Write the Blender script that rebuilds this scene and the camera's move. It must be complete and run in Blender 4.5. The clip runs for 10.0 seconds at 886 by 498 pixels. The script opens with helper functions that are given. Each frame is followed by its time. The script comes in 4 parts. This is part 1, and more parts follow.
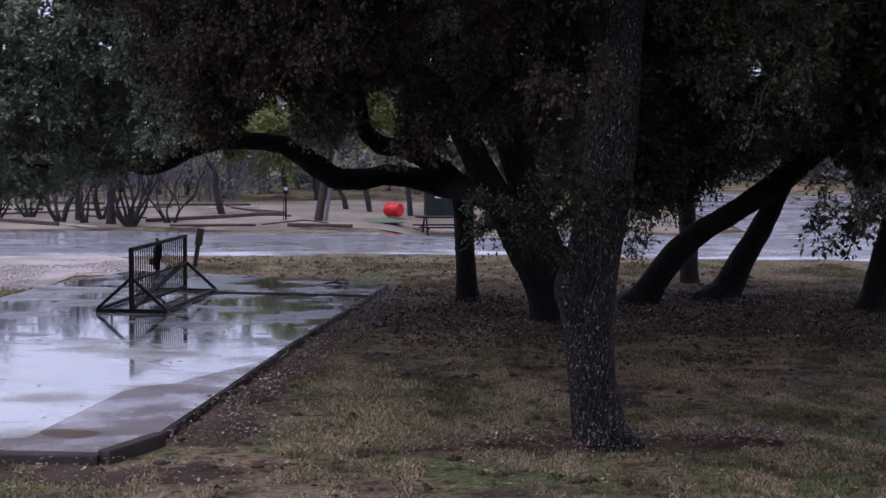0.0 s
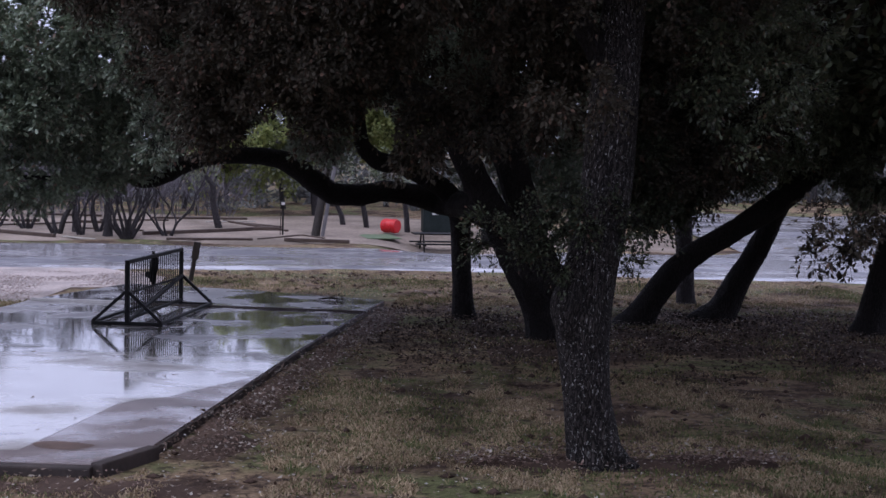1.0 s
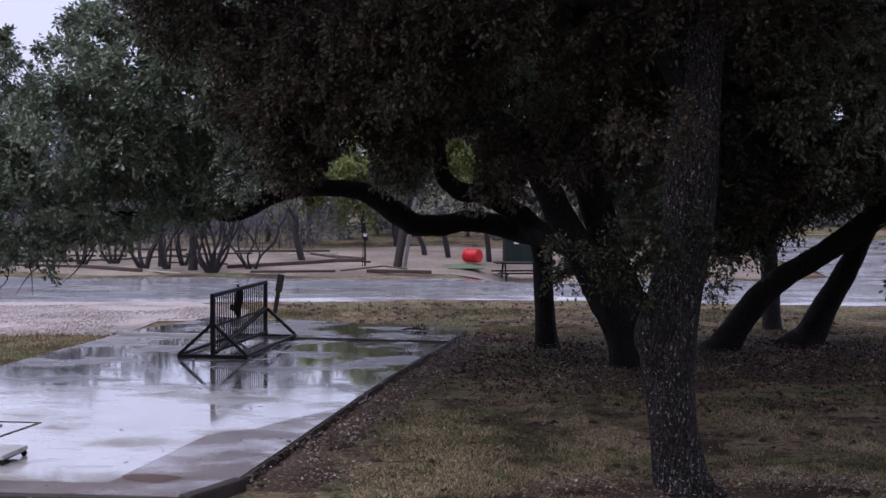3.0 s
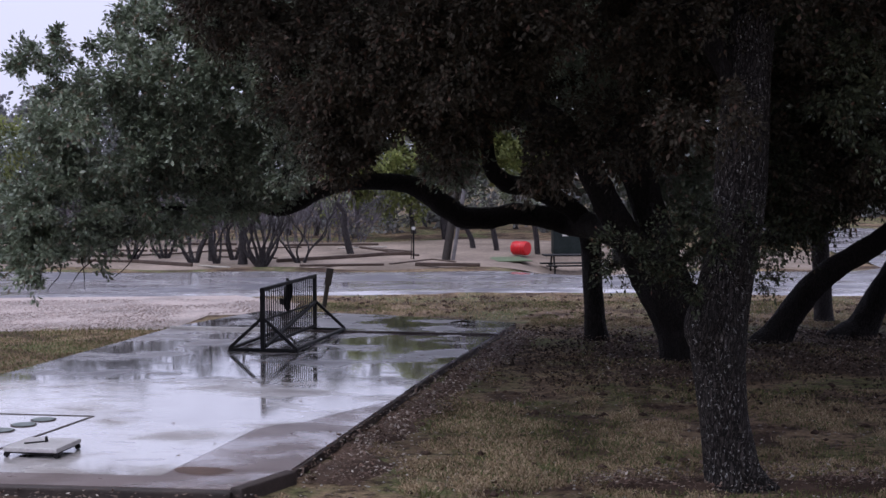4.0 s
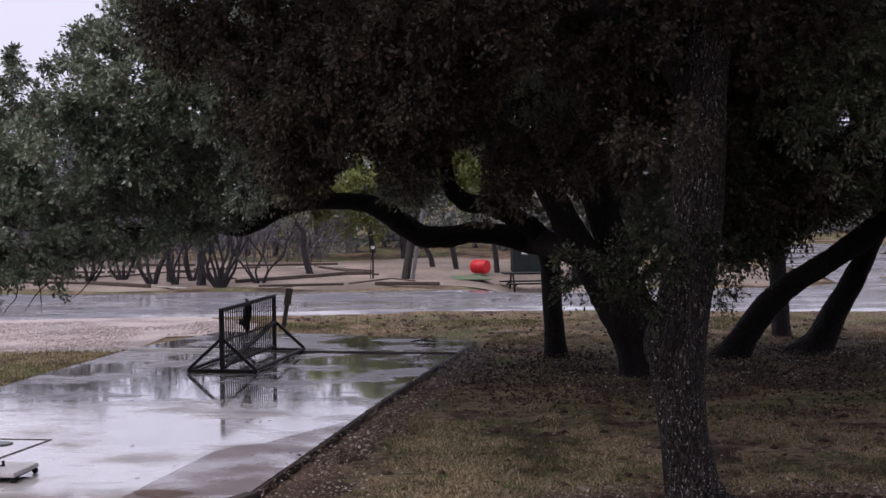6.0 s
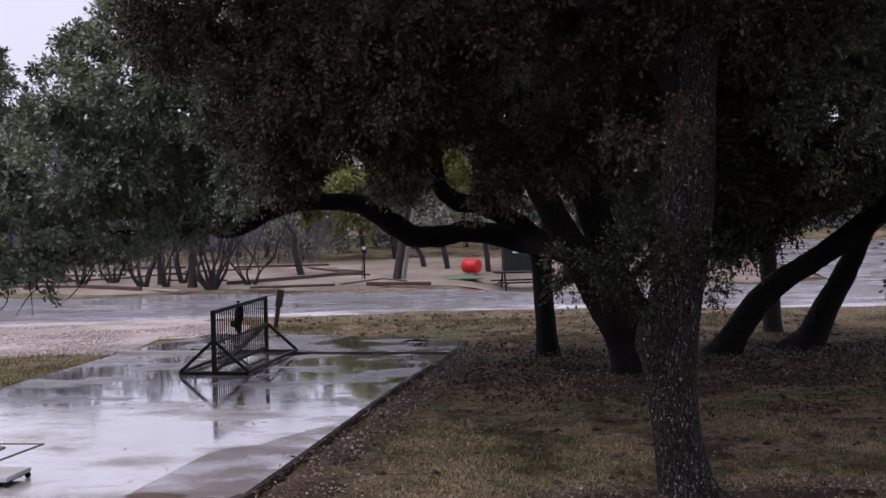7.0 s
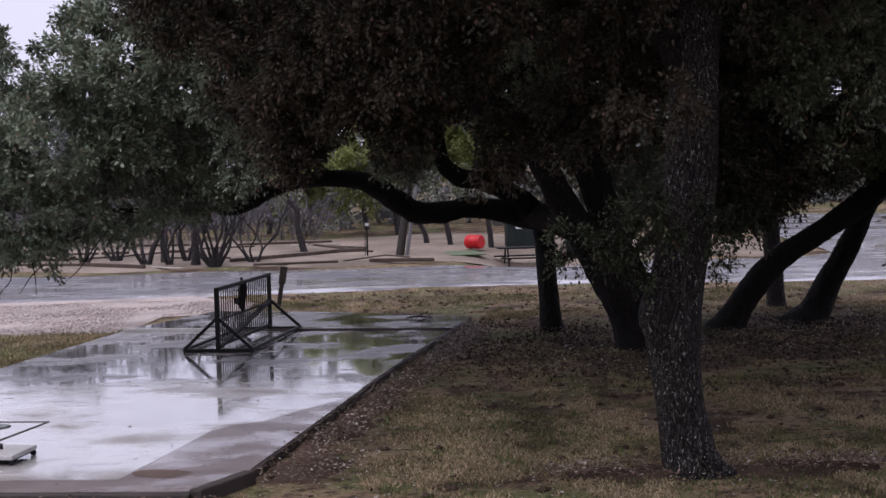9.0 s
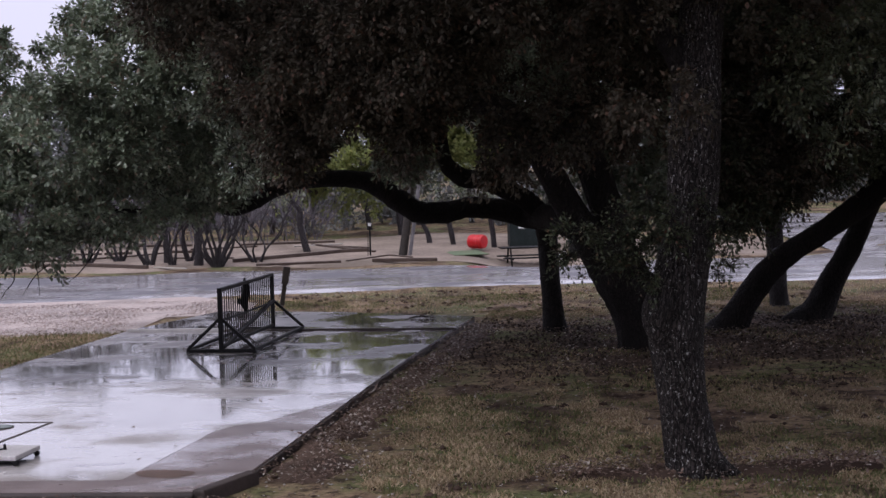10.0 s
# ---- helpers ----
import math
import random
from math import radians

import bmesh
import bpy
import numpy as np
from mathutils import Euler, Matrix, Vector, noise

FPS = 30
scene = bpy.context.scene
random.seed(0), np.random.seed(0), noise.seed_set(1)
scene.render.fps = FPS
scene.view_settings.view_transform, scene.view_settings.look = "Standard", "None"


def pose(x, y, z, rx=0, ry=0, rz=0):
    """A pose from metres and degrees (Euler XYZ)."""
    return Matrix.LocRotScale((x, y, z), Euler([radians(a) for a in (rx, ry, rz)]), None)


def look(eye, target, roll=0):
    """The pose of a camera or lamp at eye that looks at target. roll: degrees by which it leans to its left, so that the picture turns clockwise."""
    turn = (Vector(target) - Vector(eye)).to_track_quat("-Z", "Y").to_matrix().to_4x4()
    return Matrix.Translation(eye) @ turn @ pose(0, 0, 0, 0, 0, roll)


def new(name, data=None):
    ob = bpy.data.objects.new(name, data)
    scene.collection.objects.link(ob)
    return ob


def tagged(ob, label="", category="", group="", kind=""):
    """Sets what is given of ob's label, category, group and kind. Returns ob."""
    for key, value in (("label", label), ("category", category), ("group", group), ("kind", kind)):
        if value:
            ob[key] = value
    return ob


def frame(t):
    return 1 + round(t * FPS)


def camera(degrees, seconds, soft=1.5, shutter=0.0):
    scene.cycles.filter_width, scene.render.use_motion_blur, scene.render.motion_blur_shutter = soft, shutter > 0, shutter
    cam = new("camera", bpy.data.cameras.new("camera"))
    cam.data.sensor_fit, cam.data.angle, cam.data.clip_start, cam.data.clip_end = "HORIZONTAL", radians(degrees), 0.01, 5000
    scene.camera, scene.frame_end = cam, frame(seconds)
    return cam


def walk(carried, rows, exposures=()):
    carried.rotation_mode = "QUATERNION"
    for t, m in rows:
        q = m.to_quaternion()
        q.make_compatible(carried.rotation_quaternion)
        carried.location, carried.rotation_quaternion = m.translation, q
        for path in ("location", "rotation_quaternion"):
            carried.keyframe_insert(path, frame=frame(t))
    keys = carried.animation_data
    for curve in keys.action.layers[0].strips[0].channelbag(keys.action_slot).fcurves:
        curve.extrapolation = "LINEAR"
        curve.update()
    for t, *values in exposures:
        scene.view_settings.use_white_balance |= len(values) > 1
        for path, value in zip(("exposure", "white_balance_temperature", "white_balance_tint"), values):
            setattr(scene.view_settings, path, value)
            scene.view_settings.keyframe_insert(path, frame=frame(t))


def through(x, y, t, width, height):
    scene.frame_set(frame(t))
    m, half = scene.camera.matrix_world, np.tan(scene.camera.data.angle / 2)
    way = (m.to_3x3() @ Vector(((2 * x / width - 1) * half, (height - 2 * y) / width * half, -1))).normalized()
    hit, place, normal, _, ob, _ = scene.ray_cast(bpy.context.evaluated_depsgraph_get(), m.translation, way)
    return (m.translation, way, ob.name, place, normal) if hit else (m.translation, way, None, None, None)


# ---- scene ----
cam = camera(34.6, 10.0, soft=1.5)
walk(cam, [
    (0, pose(0, 0, 3.07, 85.453, -0.555, -5.557)),
    (0.5, pose(0, 0, 3.07, 85.345, -1.086, -4.756)),
    (1, pose(0, 0, 3.07, 86.136, -1.340, -5.637)),
    (1.5, pose(0, 0, 3.07, 86.223, -0.745, -4.725)),
    (2, pose(0, 0, 3.07, 87.019, -0.295, -3.560)),
    (3.5, pose(0, 0, 3.07, 87.286, -0.120, -1.619)),
    (4, pose(0, 0, 3.07, 86.993, 0.173, -0.469)),
    (4.5, pose(0, 0, 3.07, 87.520, -0.000, 0.000)),
    (5, pose(0, 0, 3.07, 87.707, 0.335, -1.127)),
    (5.5, pose(0, 0, 3.07, 87.742, 0.308, -1.875)),
    (7, pose(0, 0, 3.07, 87.722, 1.160, -2.504)),
    (7.5, pose(0, 0, 3.07, 87.637, 1.416, -2.453)),
    (8, pose(0, 0, 3.07, 87.541, 1.776, -2.403)),
    (8.5, pose(0, 0, 3.07, 87.150, 1.601, -2.289)),
    (9, pose(0, 0, 3.07, 86.760, 1.509, -2.403)),
    (9.5, pose(0, 0, 3.07, 86.658, 1.496, -2.412)),
    (10, pose(0, 0, 3.07, 86.760, 1.605, -2.292)),
], [(0, 0.0, 5750, 11), (2, 0.03, 5800, 11), (4.5, 0.06, 6100, 10), (5.0, 0.06, 6220, 10), (5.5, 0.07, 6600, 11), (7.0, 0.07, 6500, 10), (10, 0.07, 6450, 10)])

# ---- light: a grey overcast afternoon after rain ----
world = bpy.data.worlds.new("overcast_sky")
scene.world = world
world.use_nodes = True
wn = world.node_tree.nodes
wl = world.node_tree.links
sky = wn.new("ShaderNodeTexSky")
sky.sky_type = "NISHITA"
sky.sun_disc = False
sky.sun_elevation = radians(65)
sky.sun_rotation = radians(-120)
sky.dust_density = 6.0
sky.air_density = 1.2
cloud = wn.new("ShaderNodeMix")
cloud.data_type = "RGBA"
cloud.inputs["Factor"].default_value = 0.88
cloud.inputs[7].default_value = (7.7, 7.5, 9.6, 1)
wl.new(sky.outputs[0], cloud.inputs[6])
wl.new(cloud.outputs[2], wn["Background"].inputs["Color"])
wn["Background"].inputs["Strength"].default_value = 0.11

sun_data = bpy.data.lights.new("sun", "SUN")
sun_data.energy = 1.5
sun_data.angle = radians(70)
sun_data.color = (1.0, 0.97, 0.94)
sun = new("sun", sun_data)
sun.matrix_world = look((-20, 8, 50), (0, 20, 0))

rng = np.random.default_rng(7)


# ---- materials ----
class Nodes:
    """Short hand for building a node material."""

    def __init__(self, name):
        self.mat = bpy.data.materials.new(name)
        self.mat.use_nodes = True
        self.tree = self.mat.node_tree
        self.bsdf = self.tree.nodes["Principled BSDF"]
        self.coord = self.tree.nodes.new("ShaderNodeTexCoord").outputs["Object"]

    def node(self, kind, **sockets):
        n = self.tree.nodes.new(kind)
        for key, value in sockets.items():
            self.put(n.inputs[key.replace("_", " ")], value)
        return n

    def put(self, socket, value):
        if isinstance(value, bpy.types.NodeSocket):
            self.tree.links.new(value, socket)
        else:
            socket.default_value = value

    def scaled(self, sx, sy, sz):
        n = self.node("ShaderNodeMapping", Vector=self.coord)
        n.inputs["Scale"].default_value = (sx, sy, sz)
        return n.outputs[0]

    def noise(self, scale, detail=5.0, rough=0.6, vector=None):
        return self.node("ShaderNodeTexNoise", Vector=vector or self.coord, Scale=scale, Detail=detail, Roughness=rough).outputs["Fac"]

    def ramp(self, fac, *stops):
        n = self.node("ShaderNodeValToRGB", Fac=fac)
        e = n.color_ramp.elements
        while len(e) < len(stops):
            e.new(0.5)
        for el, (at, col) in zip(e, stops):
            el.position = at
            el.color = (*col, 1) if isinstance(col, tuple) else (col, col, col, 1)
        return n.outputs["Color"]

    def mix(self, fac, a, b, mode="MIX"):
        n = self.tree.nodes.new("ShaderNodeMix")
        n.data_type, n.blend_type = "RGBA", mode
        self.put(n.inputs[0], fac)
        for i, v in ((6, a), (7, b)):
            self.put(n.inputs[i], (*v, 1) if isinstance(v, tuple) else v)
        return n.outputs[2]

    def finish(self, color, rough=0.6, bump=None, strength=0.3, distance=0.02, metallic=0.0, specular=0.5):
        self.put(self.bsdf.inputs["Base Color"], (*color, 1) if isinstance(color, tuple) else color)
        self.put(self.bsdf.inputs["Roughness"], rough)
        self.put(self.bsdf.inputs["Metallic"], metallic)
        self.put(self.bsdf.inputs["Specular IOR Level"], specular)
        if bump is not None:
            b = self.node("ShaderNodeBump", Height=bump, Strength=strength, Distance=distance)
            self.tree.links.new(b.outputs[0], self.bsdf.inputs["Normal"])
        return self.mat


def plain(name, a, b, scale, rough=0.6, strength=0.2, metallic=0.0, fine=9.0, specular=0.5):
    """Two tones by a coarse noise, a fine one for grain and relief."""
    n = Nodes(name)
    big, small = n.noise(scale), n.noise(scale * fine)
    col = n.mix(n.ramp(big, (0.35, 0.0), (0.65, 1.0)), a, b)
    col = n.mix(0.35, col, n.ramp(small, (0.3, 0.25), (0.7, 0.9)), "OVERLAY")
    return n.finish(col, rough, small, strength, 0.01, metallic, specular)


def wet_concrete(name, dark, pale, puddle_at, low, high, stain, run=0.6, stain_at=0.34, film=1.0):
    """Stained concrete under an uneven film of rain water."""
    n = Nodes(name)
    broad = n.noise(0.5, 4.0)
    streak = n.noise(1.0, 5.0, 0.55, n.scaled(run, 0.9, 1.0))
    blotch = n.noise(2.6, 6.0, 0.65, n.scaled(run, 1.4, 1.0))
    grain = n.noise(38.0, 6.0, 0.7)
    col = n.mix(n.ramp(broad, (0.36, 0.0), (0.64, 1.0)), dark, pale)
    col = n.mix(n.ramp(blotch, (0.36, 0.75), (0.5, 0.0)), col, stain)
    col = n.mix(n.ramp(streak, (stain_at - 0.04, 1.0), (stain_at + 0.07, 0.0)), col, stain)
    col = n.mix(0.25, col, n.ramp(grain, (0.3, 0.2), (0.7, 0.85)), "OVERLAY")
    wet = n.ramp(streak, (puddle_at - 0.05, 0.0), (puddle_at + 0.07, 1.0))
    rough = n.mix(wet, (high, high, high), (low, low, low))
    height = n.mix(wet, n.ramp(grain, (0.2, 0.0), (0.8, 1.0)), (0.5, 0.5, 0.5))
    n.put(n.bsdf.inputs["Coat Weight"], n.mix(1.0, wet, (film, film, film), "MULTIPLY"))
    n.put(n.bsdf.inputs["Coat Roughness"], low)
    n.put(n.bsdf.inputs["Coat IOR"], 1.33)
    return n.finish(col, rough, height, 0.12, 0.004)


CONCRETE = wet_concrete("wet_concrete", (0.4, 0.375, 0.375), (0.54, 0.515, 0.52), 0.44, 0.075, 0.32, (0.22, 0.185, 0.17), film=0.85)
WET = wet_concrete("soaked_concrete", (0.2, 0.183, 0.185), (0.35, 0.327, 0.335), 0.46, 0.05, 0.32, (0.075, 0.06, 0.052), 0.75, 0.38)
GRIME = wet_concrete("grimy_concrete", (0.1, 0.09, 0.09), (0.2, 0.185, 0.19), 0.5, 0.05, 0.3, (0.06, 0.052, 0.048), 0.7, 0.38)
BORDER = wet_concrete("brown_wet_concrete", (0.19, 0.145, 0.14), (0.26, 0.21, 0.205), 0.5, 0.12, 0.32, (0.12, 0.085, 0.075), film=0.35)
ROAD = wet_concrete("wet_road", (0.33, 0.31, 0.325), (0.46, 0.435, 0.45), 0.47, 0.12, 0.4, (0.1, 0.095, 0.11), 0.35, 0.45, film=0.5)
# Dark damp concrete; on the pad's side strip it also paints shadow.
EDGE = plain("dark_damp_concrete", (0.03, 0.022, 0.02), (0.055, 0.04, 0.036), 3.0, 0.7)
STEEL = plain("black_painted_steel", (0.006, 0.006, 0.007), (0.012, 0.011, 0.011), 6.0, 0.6, 0.1, 0.0, 9.0, 0.2)
POST = plain("dark_stained_wood", (0.02, 0.016, 0.014), (0.035, 0.027, 0.022), 8.0, 0.6)
BROWN_WALL = plain("brown_wall", (0.1, 0.08, 0.065), (0.14, 0.115, 0.095), 1.5, 0.7)
TIMBER = plain("weathered_timber", (0.045, 0.027, 0.021), (0.08, 0.055, 0.043), 2.5, 0.7)
PALE_TIMBER = plain("pale_timber", (0.3, 0.27, 0.24), (0.42, 0.39, 0.35), 3.0, 0.6)
RED = plain("red_plastic", (0.5, 0.008, 0.014), (0.58, 0.012, 0.02), 2.0, 0.35, 0.02)
GREEN_FELT = plain("green_turf", (0.085, 0.12, 0.065), (0.12, 0.155, 0.09), 6.0, 0.9)
DARK_PAINT = plain("dark_green_paint", (0.012, 0.018, 0.018), (0.02, 0.027, 0.027), 3.0, 0.7, 0.05, 0.0, 9.0, 0.2)
WHITE_PAINT = plain("white_paint", (0.66, 0.65, 0.66), (0.76, 0.75, 0.76), 3.0, 0.45, 0.05)
LID = plain("pale_grey_lid", (0.42, 0.4, 0.4), (0.52, 0.5, 0.5), 4.0, 0.3, 0.05)
CAP = plain("dull_green_iron", (0.12, 0.15, 0.15), (0.18, 0.21, 0.2), 9.0, 0.35)
POLE_GREY = plain("lit_edge_pole_wood", (0.1, 0.095, 0.1), (0.16, 0.15, 0.16), 4.0, 0.6)
BRUSH = plain("bare_twig_bark", (0.075, 0.066, 0.078), (0.13, 0.115, 0.13), 2.0, 0.8)
MUD = plain("brown_mud", (0.1, 0.062, 0.048), (0.14, 0.09, 0.07), 4.0, 0.55)
STONE = plain("pale_limestone", (0.2, 0.185, 0.17), (0.36, 0.34, 0.32), 9.0, 0.7)


def bark(name, dark, pale, lichen, amount):
    """Fissured bark in long plates, with flecks of lichen on the plates."""
    n = Nodes(name)
    warp = n.mix(1.0, n.noise(7.0, 4.0, 0.7), (3.0, 3.0, 3.0), "MULTIPLY")
    bent = n.node("ShaderNodeVectorMath", Vector=n.scaled(30.0, 30.0, 8.5))
    n.put(bent.inputs[1], warp)
    crack = n.node("ShaderNodeTexVoronoi", Vector=bent.outputs[0], Scale=1.0)
    crack.feature = "DISTANCE_TO_EDGE"
    plate = n.ramp(crack.outputs["Distance"], (0.0, 0.25), (0.22, 1.0))
    ridges = n.noise(1.0, 6.0, 0.7, n.scaled(24.0, 24.0, 7.0))
    broad = n.noise(1.6, 3.0)
    spots = n.noise(1.0, 5.0, 0.75, n.scaled(40.0, 40.0, 20.0))
    rise_of = n.mix(0.85, plate, ridges, "MULTIPLY")
    col = n.mix(n.ramp(rise_of, (0.22, 0.0), (0.56, 1.0)), dark, pale)
    col = n.mix(n.ramp(broad, (0.4, 0.0), (0.7, 0.6)), col, dark)
    spread = n.mix(1.0, n.ramp(spots, (amount, 0.0), (amount + 0.035, 1.0)), n.ramp(broad, (0.36, 1.0), (0.62, 0.3)), "MULTIPLY")
    col = n.mix(spread, col, lichen)
    return n.finish(col, 0.7, rise_of, 1.0, 0.05, specular=0.2)


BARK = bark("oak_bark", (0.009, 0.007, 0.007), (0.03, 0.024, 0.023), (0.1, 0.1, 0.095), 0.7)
BARK_LICHEN = bark("oak_bark_with_lichen", (0.008, 0.0065, 0.0065), (0.075, 0.063, 0.06), (0.62, 0.62, 0.6), 0.592)
BARK_GREY = bark("grey_bark", (0.035, 0.031, 0.034), (0.085, 0.075, 0.08), (0.15, 0.15, 0.15), 0.66)


def foliage(name, stops, rough=0.38, through=0.0, specular=0.5):
    n = Nodes(name)
    island = n.node("ShaderNodeNewGeometry").outputs["Random Per Island"]
    patch = n.noise(0.9, 2.0)
    col = n.ramp(island, *stops)
    col = n.mix(0.55, col, n.ramp(patch, (0.35, 0.3), (0.65, 0.75)), "OVERLAY")
    n.finish(col, rough, specular=specular)
    if through:
        glow = n.node("ShaderNodeBsdfTranslucent", Color=col)
        both = n.node("ShaderNodeMixShader", Fac=through)
        n.tree.links.new(n.bsdf.outputs[0], both.inputs[1])
        n.tree.links.new(glow.outputs[0], both.inputs[2])
        n.tree.links.new(both.outputs[0], n.tree.nodes["Material Output"].inputs["Surface"])
    return n.mat


OAK_LEAF = foliage("oak_leaf", [(0.0, (0.12, 0.15, 0.1)), (0.5, (0.18, 0.22, 0.15)), (0.86, (0.26, 0.3, 0.225)), (0.97, (0.19, 0.14, 0.1))], 0.3, 0.14)
# Leaf copy with the dense crown's shade put into its dark colour.
SHADE_LEAF = foliage("shade_toned_leaf", [(0.0, (0.034, 0.03, 0.022)), (0.55, (0.055, 0.047, 0.034)), (0.85, (0.07, 0.058, 0.043)), (0.98, (0.11, 0.066, 0.048))], 0.62, 0.06, 0.15)
# Middle copy of the oak leaf, half shade put into its colour.
LEAN_LEAF = foliage("half_shade_oak_leaf", [(0.0, (0.07, 0.085, 0.048)), (0.55, (0.115, 0.135, 0.078)), (0.9, (0.18, 0.2, 0.13)), (0.98, (0.15, 0.085, 0.055))], 0.32, 0.1)
# Green copy darkened in colour for the shade low in the crown.
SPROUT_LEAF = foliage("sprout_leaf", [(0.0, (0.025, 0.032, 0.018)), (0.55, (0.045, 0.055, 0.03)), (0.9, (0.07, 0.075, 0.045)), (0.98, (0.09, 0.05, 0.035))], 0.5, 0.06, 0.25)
YELLOW_LEAF = foliage("yellow_green_leaf", [(0.0, (0.17, 0.205, 0.07)), (0.5, (0.25, 0.285, 0.1)), (0.9, (0.33, 0.34, 0.135))], 0.5, 0.5)
# Pale, flat grey-green that paints distance haze onto the leaves.
HAZE_LEAF = foliage("haze_toned_leaf", [(0.0, (0.18, 0.19, 0.185)), (0.6, (0.21, 0.215, 0.218)), (0.95, (0.245, 0.235, 0.245))], 0.6, 0.2)
BLADE = foliage("dry_grass", [(0.0, (0.15, 0.105, 0.068)), (0.45, (0.29, 0.215, 0.145)), (0.75, (0.42, 0.325, 0.225)), (0.95, (0.10, 0.13, 0.05))], 0.9, 0.1, 0.1)
STRAW = foliage("straw_blade", [(0.0, (0.22, 0.16, 0.095)), (0.5, (0.37, 0.28, 0.175)), (0.95, (0.48, 0.38, 0.255))], 0.7, 0.15)
GREEN_BLADE = foliage("green_grass", [(0.0, (0.08, 0.105, 0.04)), (0.5, (0.135, 0.145, 0.067)), (0.95, (0.25, 0.205, 0.115))], 0.9, 0.1, 0.1)
LITTER = foliage("fallen_leaves", [(0.0, (0.07, 0.045, 0.035)), (0.5, (0.15, 0.10, 0.08)), (0.8, (0.2, 0.15, 0.125)), (0.95, (0.42, 0.38, 0.34))], 0.6, 0.0, 0.15)
# Sodden leaves, with the oaks' shade also put into their dark colour.
SHADE_LITTER = foliage("sodden_shade_leaves", [(0.0, (0.03, 0.021, 0.018)), (0.5, (0.06, 0.042, 0.034)), (0.9, (0.11, 0.08, 0.062))], 0.7, 0.0, 0.12)
PEBBLE = foliage("gravel_pebbles", [(0.0, (0.29, 0.225, 0.205)), (0.5, (0.41, 0.335, 0.315)), (0.95, (0.54, 0.465, 0.445))], 0.5)


def ground_material():
    n = Nodes("damp_lawn")
    broad, mid, fine = n.noise(0.16, 4.0), n.noise(0.9, 5.0), n.noise(14.0, 6.0, 0.7)
    patch, fleck, mat = n.noise(0.45, 4.0, 0.65), n.noise(5.0, 4.0, 0.65), n.noise(1.9, 5.0, 0.7)
    col = n.mix(n.ramp(broad, (0.4, 0.0), (0.6, 1.0)), (0.28, 0.2, 0.13), (0.2, 0.145, 0.1))
    col = n.mix(n.ramp(patch, (0.47, 0.0), (0.58, 0.9)), col, (0.105, 0.118, 0.052))
    col = n.mix(n.ramp(mat, (0.52, 0.0), (0.64, 0.8)), col, (0.27, 0.205, 0.135))
    col = n.mix(n.ramp(mid, (0.38, 0.95), (0.52, 0.0)), col, (0.06, 0.04, 0.031))
    col = n.mix(n.ramp(fleck, (0.38, 0.85), (0.48, 0.0)), col, (0.04, 0.028, 0.023))
    col = n.mix(0.7, col, n.ramp(fine, (0.28, 0.1), (0.72, 0.95)), "OVERLAY")
    return n.finish(col, 0.95, fine, 0.7, 0.04, specular=0.1)


def gravel_material():
    n = Nodes("pink_gravel")
    cells = n.node("ShaderNodeTexVoronoi", Vector=n.coord, Scale=16.0)
    broad = n.noise(0.5, 4.0)
    col = n.ramp(cells.outputs["Color"], (0.0, (0.36, 0.285, 0.26)), (1.0, (0.54, 0.455, 0.425)))
    col = n.mix(n.ramp(broad, (0.38, 0.7), (0.55, 0.0)), col, (0.2, 0.165, 0.15))
    return n.finish(col, 0.55, cells.outputs["Distance"], 0.8, 0.03)


GROUND = ground_material()
GRAVEL = gravel_material()
PALE_SOIL = plain("brown_soil", (0.06, 0.041, 0.033), (0.115, 0.08, 0.063), 1.2, 0.95, 0.8, 0.0, 14.0, 0.1)
# Wet soil; on the mulch sheet its dark tone also stands for shade.
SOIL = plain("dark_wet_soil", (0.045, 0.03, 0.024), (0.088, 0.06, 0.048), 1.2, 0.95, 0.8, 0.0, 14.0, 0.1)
DIRT = plain("pale_packed_dirt", (0.15, 0.122, 0.1), (0.29, 0.235, 0.2), 0.45, 0.95, 0.4, 0.0, 20.0, 0.15)


# ---- geometry helpers ----
def link_mesh(name, mesh, material, parent=None, label="", smooth=False):
    mesh.materials.append(material)
    if smooth:
        mesh.shade_smooth()
    ob = new(name, mesh)
    ob.parent = parent
    return tagged(ob, label)


def part(name, bm, material, parent=None, label="", smooth=False):
    mesh = bpy.data.meshes.new(name)
    bm.to_mesh(mesh)
    bm.free()
    return link_mesh(name, mesh, material, parent, label, smooth)


def arrays(name, verts, faces, material, parent=None, label="", smooth=False):
    """A mesh from numpy rows: verts (n, 3), faces (m, 3 or 4)."""
    mesh = bpy.data.meshes.new(name)
    k = faces.shape[1]
    mesh.vertices.add(len(verts))
    mesh.vertices.foreach_set("co", np.ascontiguousarray(verts, dtype=np.float32).ravel())
    mesh.loops.add(faces.size)
    mesh.loops.foreach_set("vertex_index", np.ascontiguousarray(faces, dtype=np.int32).ravel())
    mesh.polygons.add(len(faces))
    mesh.polygons.foreach_set("loop_start", np.arange(0, faces.size, k, dtype=np.int32))
    mesh.update(calc_edges=True)
    mesh.validate()
    return link_mesh(name, mesh, material, parent, label, smooth)


def empty(name, m, label, category, group=""):
    ob = new(name)
    ob.matrix_world = m
    return tagged(ob, label, category, group)


